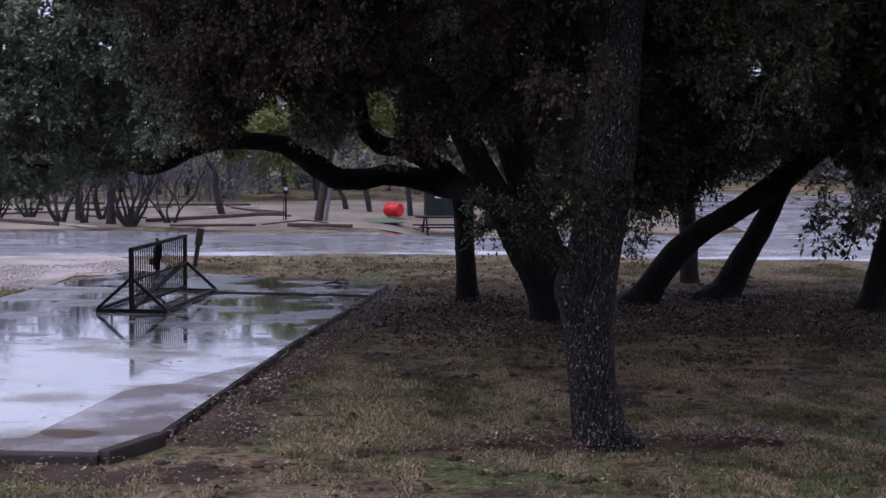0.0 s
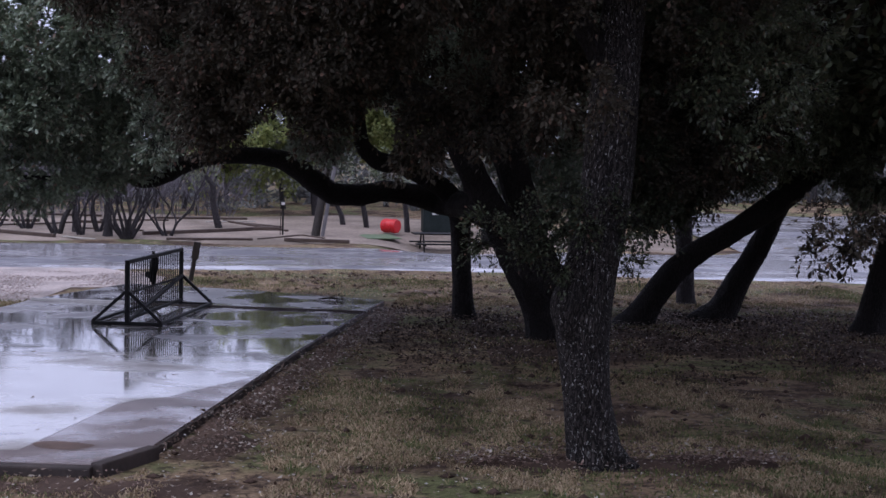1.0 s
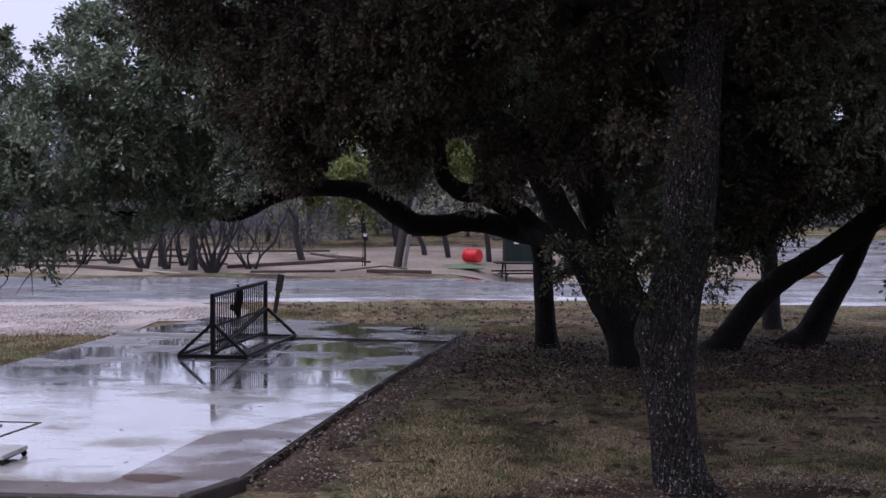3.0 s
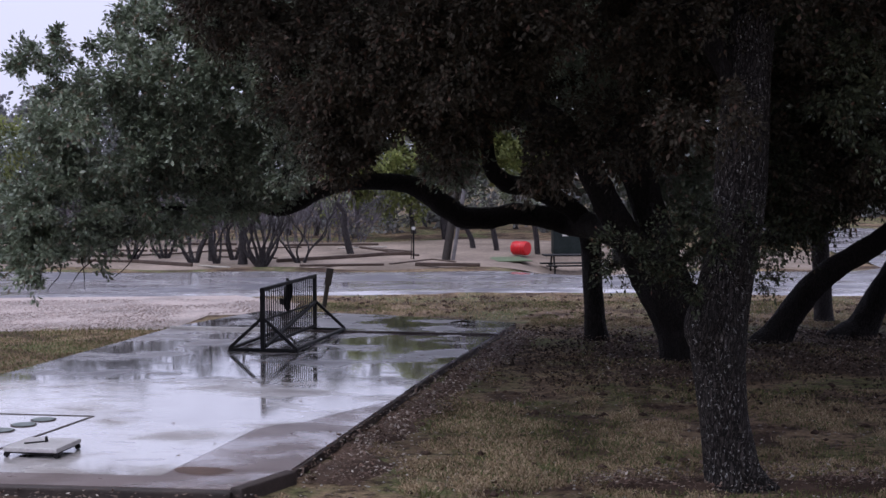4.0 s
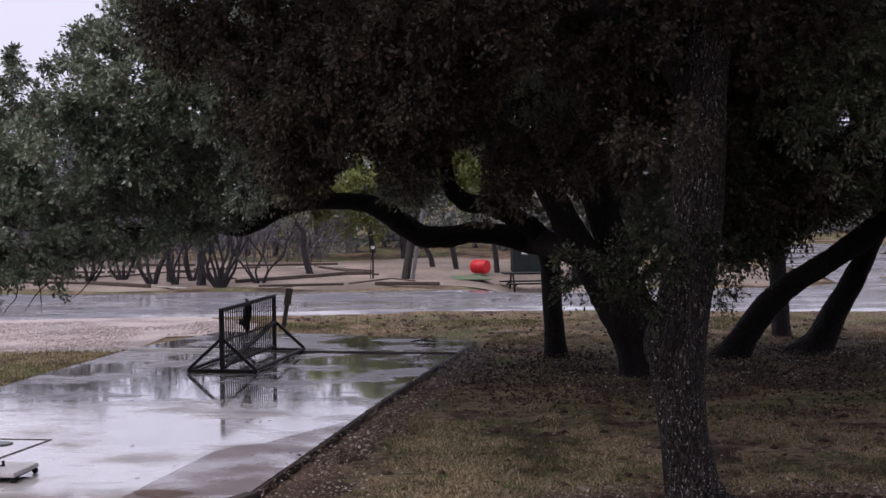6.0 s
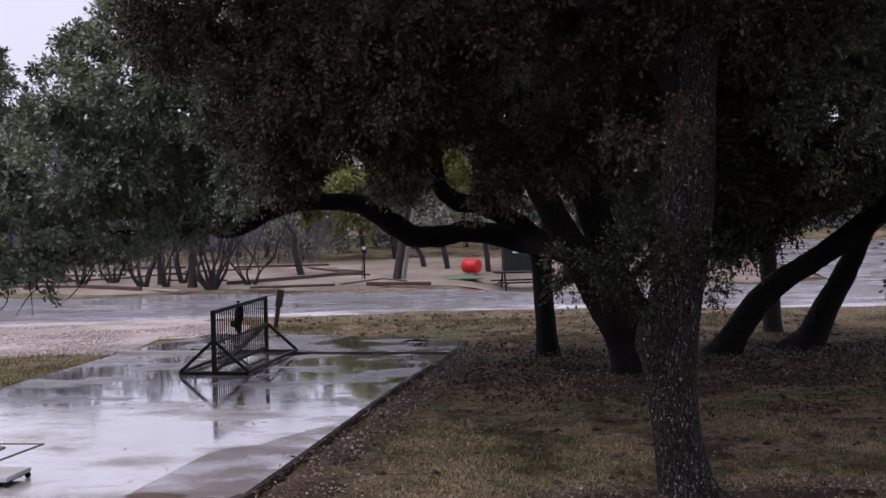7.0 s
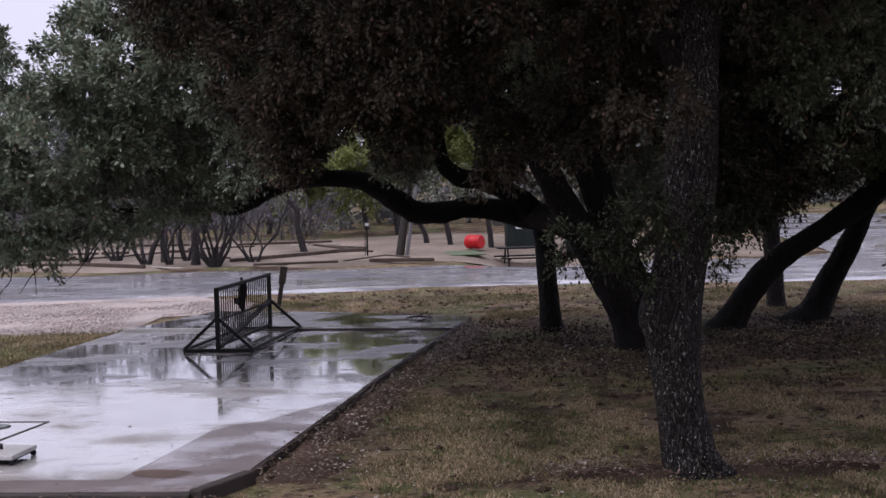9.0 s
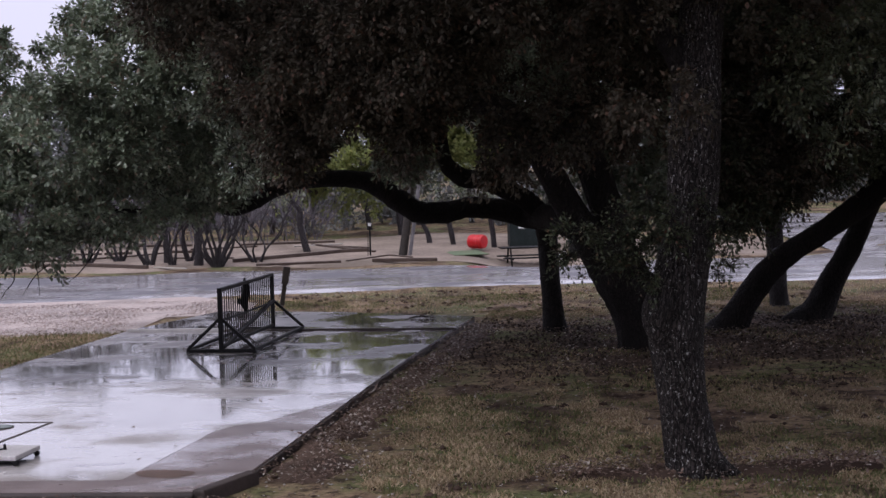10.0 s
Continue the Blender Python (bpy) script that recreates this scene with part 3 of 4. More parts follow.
# Main lobes use the dark copy, so their shade is partly painted.
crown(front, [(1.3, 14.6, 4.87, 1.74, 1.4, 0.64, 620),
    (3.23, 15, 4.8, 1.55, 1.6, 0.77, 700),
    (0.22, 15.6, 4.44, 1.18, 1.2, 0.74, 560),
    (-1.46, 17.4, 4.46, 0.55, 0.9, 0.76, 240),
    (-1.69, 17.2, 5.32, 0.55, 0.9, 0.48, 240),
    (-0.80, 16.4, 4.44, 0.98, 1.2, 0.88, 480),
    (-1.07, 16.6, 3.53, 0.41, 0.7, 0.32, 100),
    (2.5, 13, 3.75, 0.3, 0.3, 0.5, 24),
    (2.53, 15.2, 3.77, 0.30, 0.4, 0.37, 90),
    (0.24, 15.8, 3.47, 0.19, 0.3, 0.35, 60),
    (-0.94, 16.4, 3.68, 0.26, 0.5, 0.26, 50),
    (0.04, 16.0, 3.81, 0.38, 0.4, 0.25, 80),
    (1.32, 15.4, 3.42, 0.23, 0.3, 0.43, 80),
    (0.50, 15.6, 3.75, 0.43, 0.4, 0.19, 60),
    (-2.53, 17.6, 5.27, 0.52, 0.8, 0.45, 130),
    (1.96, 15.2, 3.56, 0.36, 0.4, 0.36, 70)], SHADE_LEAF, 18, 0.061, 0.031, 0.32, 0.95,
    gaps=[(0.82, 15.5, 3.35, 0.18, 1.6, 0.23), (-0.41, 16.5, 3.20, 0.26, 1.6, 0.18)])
# Outer sprays use the bright leaf copy so that they look lit.
crown(front, [(-2.00, 17.8, 4.07, 0.35, 0.6, 0.64, 34),
    (-1.74, 17.6, 3.29, 0.31, 0.5, 0.28, 34),
    (-2.23, 18.0, 4.93, 0.39, 0.6, 0.43, 40),
    (-1.28, 16.6, 3.94, 0.40, 0.4, 0.53, 22)], OAK_LEAF, 18, 0.058, 0.027, 0.26, 0.6, name="outer_crown")
# Right lobe uses the middle copy, painted brighter for light from the side.
crown(front, [(4.54, 15.4, 4.36, 0.98, 1.4, 1.22, 640)], LEAN_LEAF, 25, 0.058, 0.028, 0.3, 0.75)
# Low lobes get the dark copy to paint shade towards the crown's bottom.
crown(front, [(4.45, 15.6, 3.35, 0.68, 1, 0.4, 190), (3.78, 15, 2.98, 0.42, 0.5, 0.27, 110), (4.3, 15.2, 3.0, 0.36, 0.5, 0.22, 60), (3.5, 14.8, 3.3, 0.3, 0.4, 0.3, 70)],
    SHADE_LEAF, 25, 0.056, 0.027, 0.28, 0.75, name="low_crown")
# These low sprays take the darkened green copy, shade in their colour.
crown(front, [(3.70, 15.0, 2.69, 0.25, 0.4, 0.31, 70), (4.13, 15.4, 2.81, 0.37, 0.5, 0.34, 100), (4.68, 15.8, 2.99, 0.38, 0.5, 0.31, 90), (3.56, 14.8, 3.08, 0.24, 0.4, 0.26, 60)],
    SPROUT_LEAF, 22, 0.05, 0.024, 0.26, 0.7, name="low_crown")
# Dark copy again, painting these sprigs as silhouettes.
crown(front, [(4.45, 12.0, 2.66, 0.16, 0.2, 0.08, 9), (4.7, 11.9, 2.5, 0.1, 0.15, 0.05, 5), (4.95, 12.0, 2.6, 0.12, 0.15, 0.06, 6)],
    SHADE_LEAF, 6, 0.055, 0.026, 0.2, 0.9, 0.003, name="hanging_sprig")
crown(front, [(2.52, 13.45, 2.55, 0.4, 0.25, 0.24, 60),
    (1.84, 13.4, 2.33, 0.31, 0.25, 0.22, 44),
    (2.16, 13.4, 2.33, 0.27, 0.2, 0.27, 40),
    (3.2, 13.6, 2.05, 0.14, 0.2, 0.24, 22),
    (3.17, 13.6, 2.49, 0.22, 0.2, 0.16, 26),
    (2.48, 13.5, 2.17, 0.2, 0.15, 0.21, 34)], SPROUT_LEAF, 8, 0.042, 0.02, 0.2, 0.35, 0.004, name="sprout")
# Lobes out of view, added to shade the lawn and the trunk.
crown(front, [(3.2, 15.0, 8.2, 6.5, 5.5, 1.8, 1500), (-0.5, 17.0, 7.6, 3.2, 3.0, 1.4, 500), (7.5, 9.5, 6.9, 6.0, 4.0, 1.5, 700), (9.0, 19.0, 8.0, 4.5, 3.6, 1.3, 320)], SHADE_LEAF, 9, 0.2, 0.12, 0.6, 0.4, 0.01, 0.2, name="added_crown")

oak = tree("live_oak", "spreading live oak with dark arching low limbs", None)
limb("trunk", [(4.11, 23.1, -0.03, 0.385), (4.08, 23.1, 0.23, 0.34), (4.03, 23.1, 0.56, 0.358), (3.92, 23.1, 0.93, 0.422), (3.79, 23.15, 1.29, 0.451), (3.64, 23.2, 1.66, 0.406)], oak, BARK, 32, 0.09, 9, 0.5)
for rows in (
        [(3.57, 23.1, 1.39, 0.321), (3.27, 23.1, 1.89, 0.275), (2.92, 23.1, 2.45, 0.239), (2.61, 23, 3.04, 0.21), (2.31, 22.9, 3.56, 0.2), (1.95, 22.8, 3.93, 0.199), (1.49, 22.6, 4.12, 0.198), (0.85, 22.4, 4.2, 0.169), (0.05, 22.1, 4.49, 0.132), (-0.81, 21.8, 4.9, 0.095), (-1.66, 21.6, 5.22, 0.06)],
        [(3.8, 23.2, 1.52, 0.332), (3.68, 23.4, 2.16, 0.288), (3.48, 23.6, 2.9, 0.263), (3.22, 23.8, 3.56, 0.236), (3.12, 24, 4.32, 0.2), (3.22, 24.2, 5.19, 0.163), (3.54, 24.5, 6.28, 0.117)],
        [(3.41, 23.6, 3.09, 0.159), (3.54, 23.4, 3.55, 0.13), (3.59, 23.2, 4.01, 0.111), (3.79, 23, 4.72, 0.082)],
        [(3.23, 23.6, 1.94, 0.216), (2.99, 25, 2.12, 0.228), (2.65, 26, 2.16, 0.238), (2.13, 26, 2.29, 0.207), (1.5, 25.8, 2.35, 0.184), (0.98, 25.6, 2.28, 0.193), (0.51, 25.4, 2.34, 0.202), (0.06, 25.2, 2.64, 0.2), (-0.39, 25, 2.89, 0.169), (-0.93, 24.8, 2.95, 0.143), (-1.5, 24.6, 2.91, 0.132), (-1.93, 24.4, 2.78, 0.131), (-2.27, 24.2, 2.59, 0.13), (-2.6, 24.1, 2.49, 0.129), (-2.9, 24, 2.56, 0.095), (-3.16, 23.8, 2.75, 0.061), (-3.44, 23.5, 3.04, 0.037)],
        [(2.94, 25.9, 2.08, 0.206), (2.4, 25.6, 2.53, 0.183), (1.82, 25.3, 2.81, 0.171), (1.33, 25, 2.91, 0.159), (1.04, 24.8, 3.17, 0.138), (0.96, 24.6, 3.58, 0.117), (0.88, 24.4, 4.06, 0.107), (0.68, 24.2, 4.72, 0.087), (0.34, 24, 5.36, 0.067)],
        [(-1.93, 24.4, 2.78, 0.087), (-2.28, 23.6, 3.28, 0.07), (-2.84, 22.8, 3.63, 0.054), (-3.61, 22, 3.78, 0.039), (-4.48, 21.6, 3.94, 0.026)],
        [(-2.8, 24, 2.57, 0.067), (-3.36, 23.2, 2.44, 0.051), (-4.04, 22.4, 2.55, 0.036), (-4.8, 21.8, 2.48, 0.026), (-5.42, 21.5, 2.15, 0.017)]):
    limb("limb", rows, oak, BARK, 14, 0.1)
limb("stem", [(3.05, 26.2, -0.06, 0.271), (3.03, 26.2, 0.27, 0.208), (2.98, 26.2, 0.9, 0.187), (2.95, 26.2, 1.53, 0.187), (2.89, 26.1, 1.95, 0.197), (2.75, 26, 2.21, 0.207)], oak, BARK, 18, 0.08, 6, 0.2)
crown(oak, [(-4.89, 21.5, 3.67, 1.15, 1.3, 0.98, 600),
    (-3.58, 23.8, 3.61, 0.85, 0.5, 0.57, 100),
    (-3.02, 22.8, 2.80, 0.72, 0.5, 0.24, 130),
    (-2.39, 25.2, 2.99, 0.45, 0.4, 0.24, 70),
    (-5.48, 21.8, 5.11, 0.33, 0.5, 0.21, 20),
    (-4.58, 22.2, 5.35, 0.25, 0.5, 0.30, 34),
    (-3.77, 21.2, 3.66, 0.51, 0.5, 0.38, 130),
    (-5.45, 21.3, 2.58, 0.93, 1, 0.63, 340),
    (-5.63, 21, 1.88, 0.63, 0.6, 0.28, 70),
    (-3.56, 22, 4.32, 1.56, 1.6, 1.59, 760),
    (-4.23, 22, 2.56, 0.96, 0.9, 0.39, 150),
    (-5.74, 21.8, 4.74, 0.52, 0.7, 0.36, 52),
    (-1.99, 22.5, 4.69, 1.79, 2, 1.34, 620),
    (-2.9, 22.6, 3.36, 1.17, 1, 0.45, 190),
    (-0.22, 22.8, 5.16, 1.81, 2, 1.09, 520),
    (-1.46, 24, 3.94, 0.67, 1, 0.57, 120),
    (1.6, 23, 5.36, 2.01, 2.2, 1.1, 520),
    (0.3, 24.5, 3.57, 0.5, 0.6, 0.49, 110),
    (3.79, 24.2, 5, 2.12, 2, 1.44, 620),
    (4.48, 26.5, 3.2, 0.89, 0.8, 0.84, 200),
    (2.41, 25.8, 3.5, 0.31, 0.5, 0.61, 36),
    (0.16, 25.6, 2.94, 0.61, 0.4, 0.18, 26),
    (2.85, 26, 2.88, 0.27, 0.4, 0.31, 20),
    (3.45, 27.5, 3.8, 0.66, 0.6, 0.87, 120),
    (-6.39, 21.6, 2.4, 0.51, 0.8, 0.64, 150),
    (-3.28, 23.4, 4.66, 0.84, 0.9, 0.93, 240),
    (-3.22, 23.6, 2.79, 0.7, 0.5, 0.24, 80),
    (-3.9, 22.5, 5.71, 0.58, 0.8, 0.45, 130),
    (4.75, 25, 2.49, 0.42, 0.5, 0.79, 130),
    (3.79, 28.5, 4.11, 0.85, 0.8, 1.08, 220)], OAK_LEAF, 18, 0.08, 0.038, 0.3, 0.45,
    gaps=[(1.33, 25.0, 3.53, 0.30, 3.0, 0.37), (-0.61, 25.0, 3.27, 0.40, 2.5, 0.26)])
# Lobes above and behind, added to block sky and back light.
crown(oak, [(2.0, 25.0, 8.9, 7.0, 6.0, 2.0, 1500), (1.5, 27.8, 5.7, 5.0, 1.6, 1.6, 800)], OAK_LEAF, 9, 0.2, 0.12, 0.6, 0.4, 0.01, 0.2, name="added_crown", gaps=[(1.46, 27.5, 3.57, 0.35, 2.5, 0.44)])

lean = tree("live_oak", "pair of dark leaning oak trunks joined above", None)
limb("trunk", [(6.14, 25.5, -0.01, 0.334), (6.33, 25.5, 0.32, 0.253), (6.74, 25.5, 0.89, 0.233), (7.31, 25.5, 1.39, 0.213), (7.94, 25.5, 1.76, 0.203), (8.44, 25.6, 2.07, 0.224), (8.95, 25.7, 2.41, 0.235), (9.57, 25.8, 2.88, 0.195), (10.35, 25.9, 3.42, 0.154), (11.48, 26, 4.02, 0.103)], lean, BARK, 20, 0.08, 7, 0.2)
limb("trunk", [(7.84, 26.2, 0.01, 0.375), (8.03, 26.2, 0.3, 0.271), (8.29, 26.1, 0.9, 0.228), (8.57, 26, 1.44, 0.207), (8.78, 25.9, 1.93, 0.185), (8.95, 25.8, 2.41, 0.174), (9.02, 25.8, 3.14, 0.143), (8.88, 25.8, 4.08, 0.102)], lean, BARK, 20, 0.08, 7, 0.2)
crown(lean, [(8.95, 26, 4.09, 2.38, 2, 1.34, 800),
    (7.63, 27, 3.56, 1.5, 1.6, 1.18, 420),
    (10.6, 25.2, 3.25, 1.05, 1.2, 0.95, 460),
    (7, 27.5, 2.75, 0.6, 1, 0.4, 50),
    (8.65, 27, 3.14, 0.97, 1, 0.48, 90)], LEAN_LEAF, 15, 0.08, 0.038, 0.36, 0.85)
# Bright leaf copy here paints the lit outer end of the crown.
crown(lean, [(11.1, 28.5, 5.01, 1.59, 1.2, 1.47, 340)], OAK_LEAF, 20, 0.074, 0.034, 0.36, 0.8)
# Extra lobes overhead and behind, added to keep the grove dark.
crown(lean, [(10.0, 25.5, 7.8, 6.5, 5.5, 2.2, 1200), (9.0, 28.8, 5.3, 5.5, 1.4, 1.9, 900)], SHADE_LEAF, 9, 0.2, 0.12, 0.6, 0.4, 0.01, 0.2, name="added_crown")

slim = tree("oak_tree", "slim straight grey oak trunk on the lawn", None)
limb("trunk", [(8.16, 29.4, -0, 0.21), (8.12, 29.4, 0.5, 0.193), (8.09, 29.4, 1.22, 0.187), (8.03, 29.4, 1.94, 0.175), (7.9, 29.4, 2.77, 0.152), (7.75, 29.4, 3.72, 0.117)], slim, BARK_GREY, 16, 0.06, 6, 0.2)
edge = tree("live_oak", "dark leaning oak trunk at the lawn's edge", None)
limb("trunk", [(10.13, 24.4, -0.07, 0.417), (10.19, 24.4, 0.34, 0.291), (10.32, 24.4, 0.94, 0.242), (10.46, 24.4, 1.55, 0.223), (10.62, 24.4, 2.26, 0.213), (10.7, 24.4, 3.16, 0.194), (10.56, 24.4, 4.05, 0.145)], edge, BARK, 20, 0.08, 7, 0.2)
crown(edge, [(7.45, 20, 1.86, 0.48, 0.4, 0.17, 14),
    (7.93, 19.5, 1.85, 0.39, 0.4, 0.23, 18)], SHADE_LEAF, 7, 0.1, 0.05, 0.4, 0.7, 0.006, name="hanging_sprig")
# Lobes overhead and far right are unseen, added to cut light on the lawn.
crown(edge, [(11.8, 20.0, 6.8, 4.0, 4.5, 2.4, 800), (11.6, 24.6, 5.2, 2.4, 2.0, 1.6, 320), (15.5, 17.0, 4.6, 3.0, 6.0, 3.4, 900)], LEAN_LEAF, 9, 0.2, 0.12, 0.6, 0.5, 0.01, 0.2)


for rows in ([(-4.23, 22, 2.26, 0.013), (-4.41, 22, 2.07, 0.011), (-4.71, 22, 1.67, 0.009), (-4.92, 22, 1.49, 0.004)],
             [(-5.54, 21.3, 1.82, 0.01), (-5.57, 21.3, 1.58, 0.008), (-5.7, 21.3, 1.43, 0.007), (-5.77, 21.3, 1.31, 0.004)],
             [(-5.26, 21.3, 1.9, 0.009), (-5.21, 21.3, 1.65, 0.008), (-5.2, 21.3, 1.35, 0.004)],
             [(-5.03, 21.3, 1.82, 0.009), (-5.25, 21.3, 1.65, 0.008), (-5.45, 21.3, 1.36, 0.004)]):
    limb("twig", rows, oak, BARK, 5, 0.1, 4)


# ---- beyond the road ----
def stems(base, count, high, spread, radius, material, name, label, bend=0.3, seed=1):
    """A shrubby tree with several stems from one base, forking above."""
    r = random.Random(seed)
    t = empty(name, Matrix.Identity(4), label, "tree", "shrubby trees beyond the road")
    x, y = base
    z = rise(y)
    for i in range(count):
        a = 2 * math.pi * (i + r.random() * 0.6) / count
        lean_x, lean_y = math.cos(a) * spread, math.sin(a) * spread * 0.8
        rows = [(x + lean_x * 0.06, y + lean_y * 0.06, z - 0.05, radius * 0.95)]
        for k in range(1, 6):
            s = k / 5
            w = bend * (r.random() - 0.5)
            rows.append((x + lean_x * s ** 0.8 + w, y + lean_y * s ** 0.8, z + high * s, radius * (0.72 - 0.5 * s)))
        v, f = tube_arrays(rows, 4, 7, 0.05)
        pieces = [(v, f)]
        for k in (2, 3, 4):
            bx, by, bz, br = rows[k]
            out = [(bx, by, bz, br * 0.7)]
            dx, dy = r.uniform(-0.5, 0.5), r.uniform(-0.4, 0.4)
            for q in (1, 2, 3):
                out.append((bx + dx * q * 0.45, by + dy * q * 0.45, bz + 0.32 * q * high / 3, br * (0.7 - 0.19 * q)))
            pieces.append(tube_arrays(out, 3, 6, 0.05))
        v, f = joined(pieces)
        arrays("stem", v, f, material, t, smooth=True)
    return t


SHRUB = "bare many-stemmed grey tree beyond the road"
for i, (x, y, n, h, sp, rad) in enumerate((
        (-8.68, 46.3, 4, 2.6, 1.0, 0.07), (-7.46, 44.7, 4, 2.7, 1.1, 0.09), (-6.35, 45.6, 3, 2.6, 0.5, 0.07),
        (-5.25, 43.8, 11, 2.6, 1.2, 0.075), (-4.1, 44.6, 6, 2.3, 1.5, 0.05), (-9.6, 45.5, 5, 2.6, 0.9, 0.06), (-6.7, 44.4, 4, 2.5, 0.6, 0.06), (-10.6, 47.0, 4, 2.6, 1.0, 0.08))):
    stems((x, y), n, h, sp, rad, BARK_GREY, "shrubby_tree", SHRUB, 0.35, i + 3)
stems((-5.87, 44.1), 1, 2.8, 0.15, 0.19, BARK_GREY, "shrubby_tree", "single thick grey trunk beyond the road", 0.05, 40)
stems((-7.0, 45.3), 1, 2.9, 0.9, 0.14, BARK_GREY, "shrubby_tree", "leaning grey trunk beyond the road", 0.1, 9)

for rows in ([(-2.7, 47.8, 0.33, 0.133), (-2.81, 47.8, 0.73, 0.114), (-2.93, 47.8, 1.3, 0.104), (-2.93, 47.8, 1.78, 0.095), (-3.21, 47.8, 2.16, 0.076)],
             [(1.47, 50, 0.43, 0.109), (1.39, 50, 0.83, 0.089), (1.21, 50, 1.22, 0.079), (1.07, 50, 1.72, 0.07)],
             [(2.26, 49, 0.38, 0.097), (2.18, 49, 0.87, 0.097), (2.06, 49, 1.36, 0.088), (1.87, 49, 1.94, 0.078)],
             [(3.59, 48, 0.28, 0.105), (3.55, 48, 0.82, 0.095), (3.47, 48, 1.39, 0.086), (3.36, 48, 1.96, 0.076)]):
    t = empty("oak_tree", Matrix.Identity(4), "slender curved oak trunk across the clearing", "tree", "far oaks")
    limb("trunk", rows, t, BARK_GREY, 10)
    x, y, z, _ = rows[-1]
    crown(t, [(x - 0.2, y + 0.3, z + 0.5, 1.0, 0.9, 0.4, 26)], LEAN_LEAF, 9, 0.1, 0.05, 0.5, 0.2)

t = empty("oak_tree", Matrix.Identity(4), "bright yellow-green tree behind the clearing", "tree")
limb("trunk", [(0.6, 54.5, 0.5, 0.2), (0.5, 54.6, 2.0, 0.17), (0.7, 54.7, 4.0, 0.1), (0.6, 54.8, 5.5, 0.04)], t, BARK_GREY, 10)
crown(t, [(-1.5, 54.5, 3.4, 2.6, 1.6, 1.5, 400), (0.2, 55.0, 4.3, 2.0, 1.4, 1.4, 240), (1.8, 55.0, 4.6, 2.4, 1.6, 1.6, 360), (-3.5, 55.5, 2.6, 1.4, 1.2, 1.0, 90), (3.5, 55.5, 4.1, 1.7, 1.2, 1.6, 460)],
      YELLOW_LEAF, 9, 0.15, 0.085, 0.5, 0.3, 0.006, 0.15)
t = empty("oak_tree", Matrix.Identity(4), "yellow-green tree at the wood's edge", "tree")
limb("trunk", [(-17.5, 56, 0.6, 0.2), (-17.4, 56, 2.5, 0.15), (-17.6, 56, 4.6, 0.06)], t, BARK_GREY, 10)
crown(t, [(-17.2, 56, 4.3, 1.6, 1.6, 1.1, 200), (-17.8, 56, 3.0, 1.5, 1.3, 1.2, 120)], YELLOW_LEAF, 11, 0.14, 0.075, 0.5, 0.3)


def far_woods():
    """The wood behind the clearing, its haze put into the leaf colour."""
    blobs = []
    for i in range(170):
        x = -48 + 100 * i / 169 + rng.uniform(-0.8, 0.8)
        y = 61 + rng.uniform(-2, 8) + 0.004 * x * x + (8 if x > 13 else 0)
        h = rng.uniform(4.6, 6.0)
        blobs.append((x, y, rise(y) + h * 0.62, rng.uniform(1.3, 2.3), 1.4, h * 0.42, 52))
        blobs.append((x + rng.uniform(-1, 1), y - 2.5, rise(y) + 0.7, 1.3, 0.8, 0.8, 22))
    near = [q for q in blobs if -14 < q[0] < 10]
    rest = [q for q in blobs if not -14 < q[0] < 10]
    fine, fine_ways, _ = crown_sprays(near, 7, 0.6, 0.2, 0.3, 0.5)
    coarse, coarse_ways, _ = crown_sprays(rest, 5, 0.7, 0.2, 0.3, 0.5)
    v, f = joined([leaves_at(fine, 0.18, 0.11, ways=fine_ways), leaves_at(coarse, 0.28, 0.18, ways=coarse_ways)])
    wood = arrays("far_woods", v, f, HAZE_LEAF)
    tagged(wood, "grey-green scrub wood with haze put into its leaf colour", "woods", kind="stuff")
    trunks = []
    for i in range(90):
        x = -44 + 92 * i / 89 + rng.uniform(-0.6, 0.6)
        y = 58 + rng.uniform(-2, 8) + 0.004 * x * x + (8 if x > 13 else 0)
        z, lx = rise(y), rng.uniform(-0.7, 0.7)
        trunks.append(tube_arrays([(x, y, z - 0.1, 0.12), (x + lx * 0.5, y, z + 1.6, 0.09), (x + lx, y, z + 3.6, 0.05)], 3, 6, 0.05))
    v, f = joined(trunks)
    tagged(arrays("far_trunks", v, f, BARK_GREY, None, "", True), "thin grey trunks of the scrub wood", "woods", kind="stuff")


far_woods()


def brush(count, x0, x1, y0, y1):
    """A thicket of bare purple-grey twigs."""
    x, y = rng.uniform(x0, x1, count), rng.uniform(y0, y1, count)
    foot = np.stack([x, y, np.array([rise(q) for q in y]) - 0.05], 1)
    lines = []
    for p in foot:
        high, lean = rng.uniform(1.2, 2.9), rng.normal(size=2) * 0.7
        fork = p + np.array((lean[0] * 0.5, lean[1] * 0.5, high * 0.5))
        lines.append((p, fork))
        for _ in range(4):
            lines.append((fork + (fork - p) * rng.uniform(-0.4, 0.05), fork + np.array((*(lean * 0.5 + rng.normal(size=2) * 0.4), high * rng.uniform(0.25, 0.5)))))
    v, f = twig_arrays(lines, 0.017)
    tagged(arrays("bare_brush", v, f, BRUSH), "thicket of bare purple-grey brush behind the clearing", "brush", kind="stuff")


brush(300, -15.0, -2.5, 51.5, 57.0)


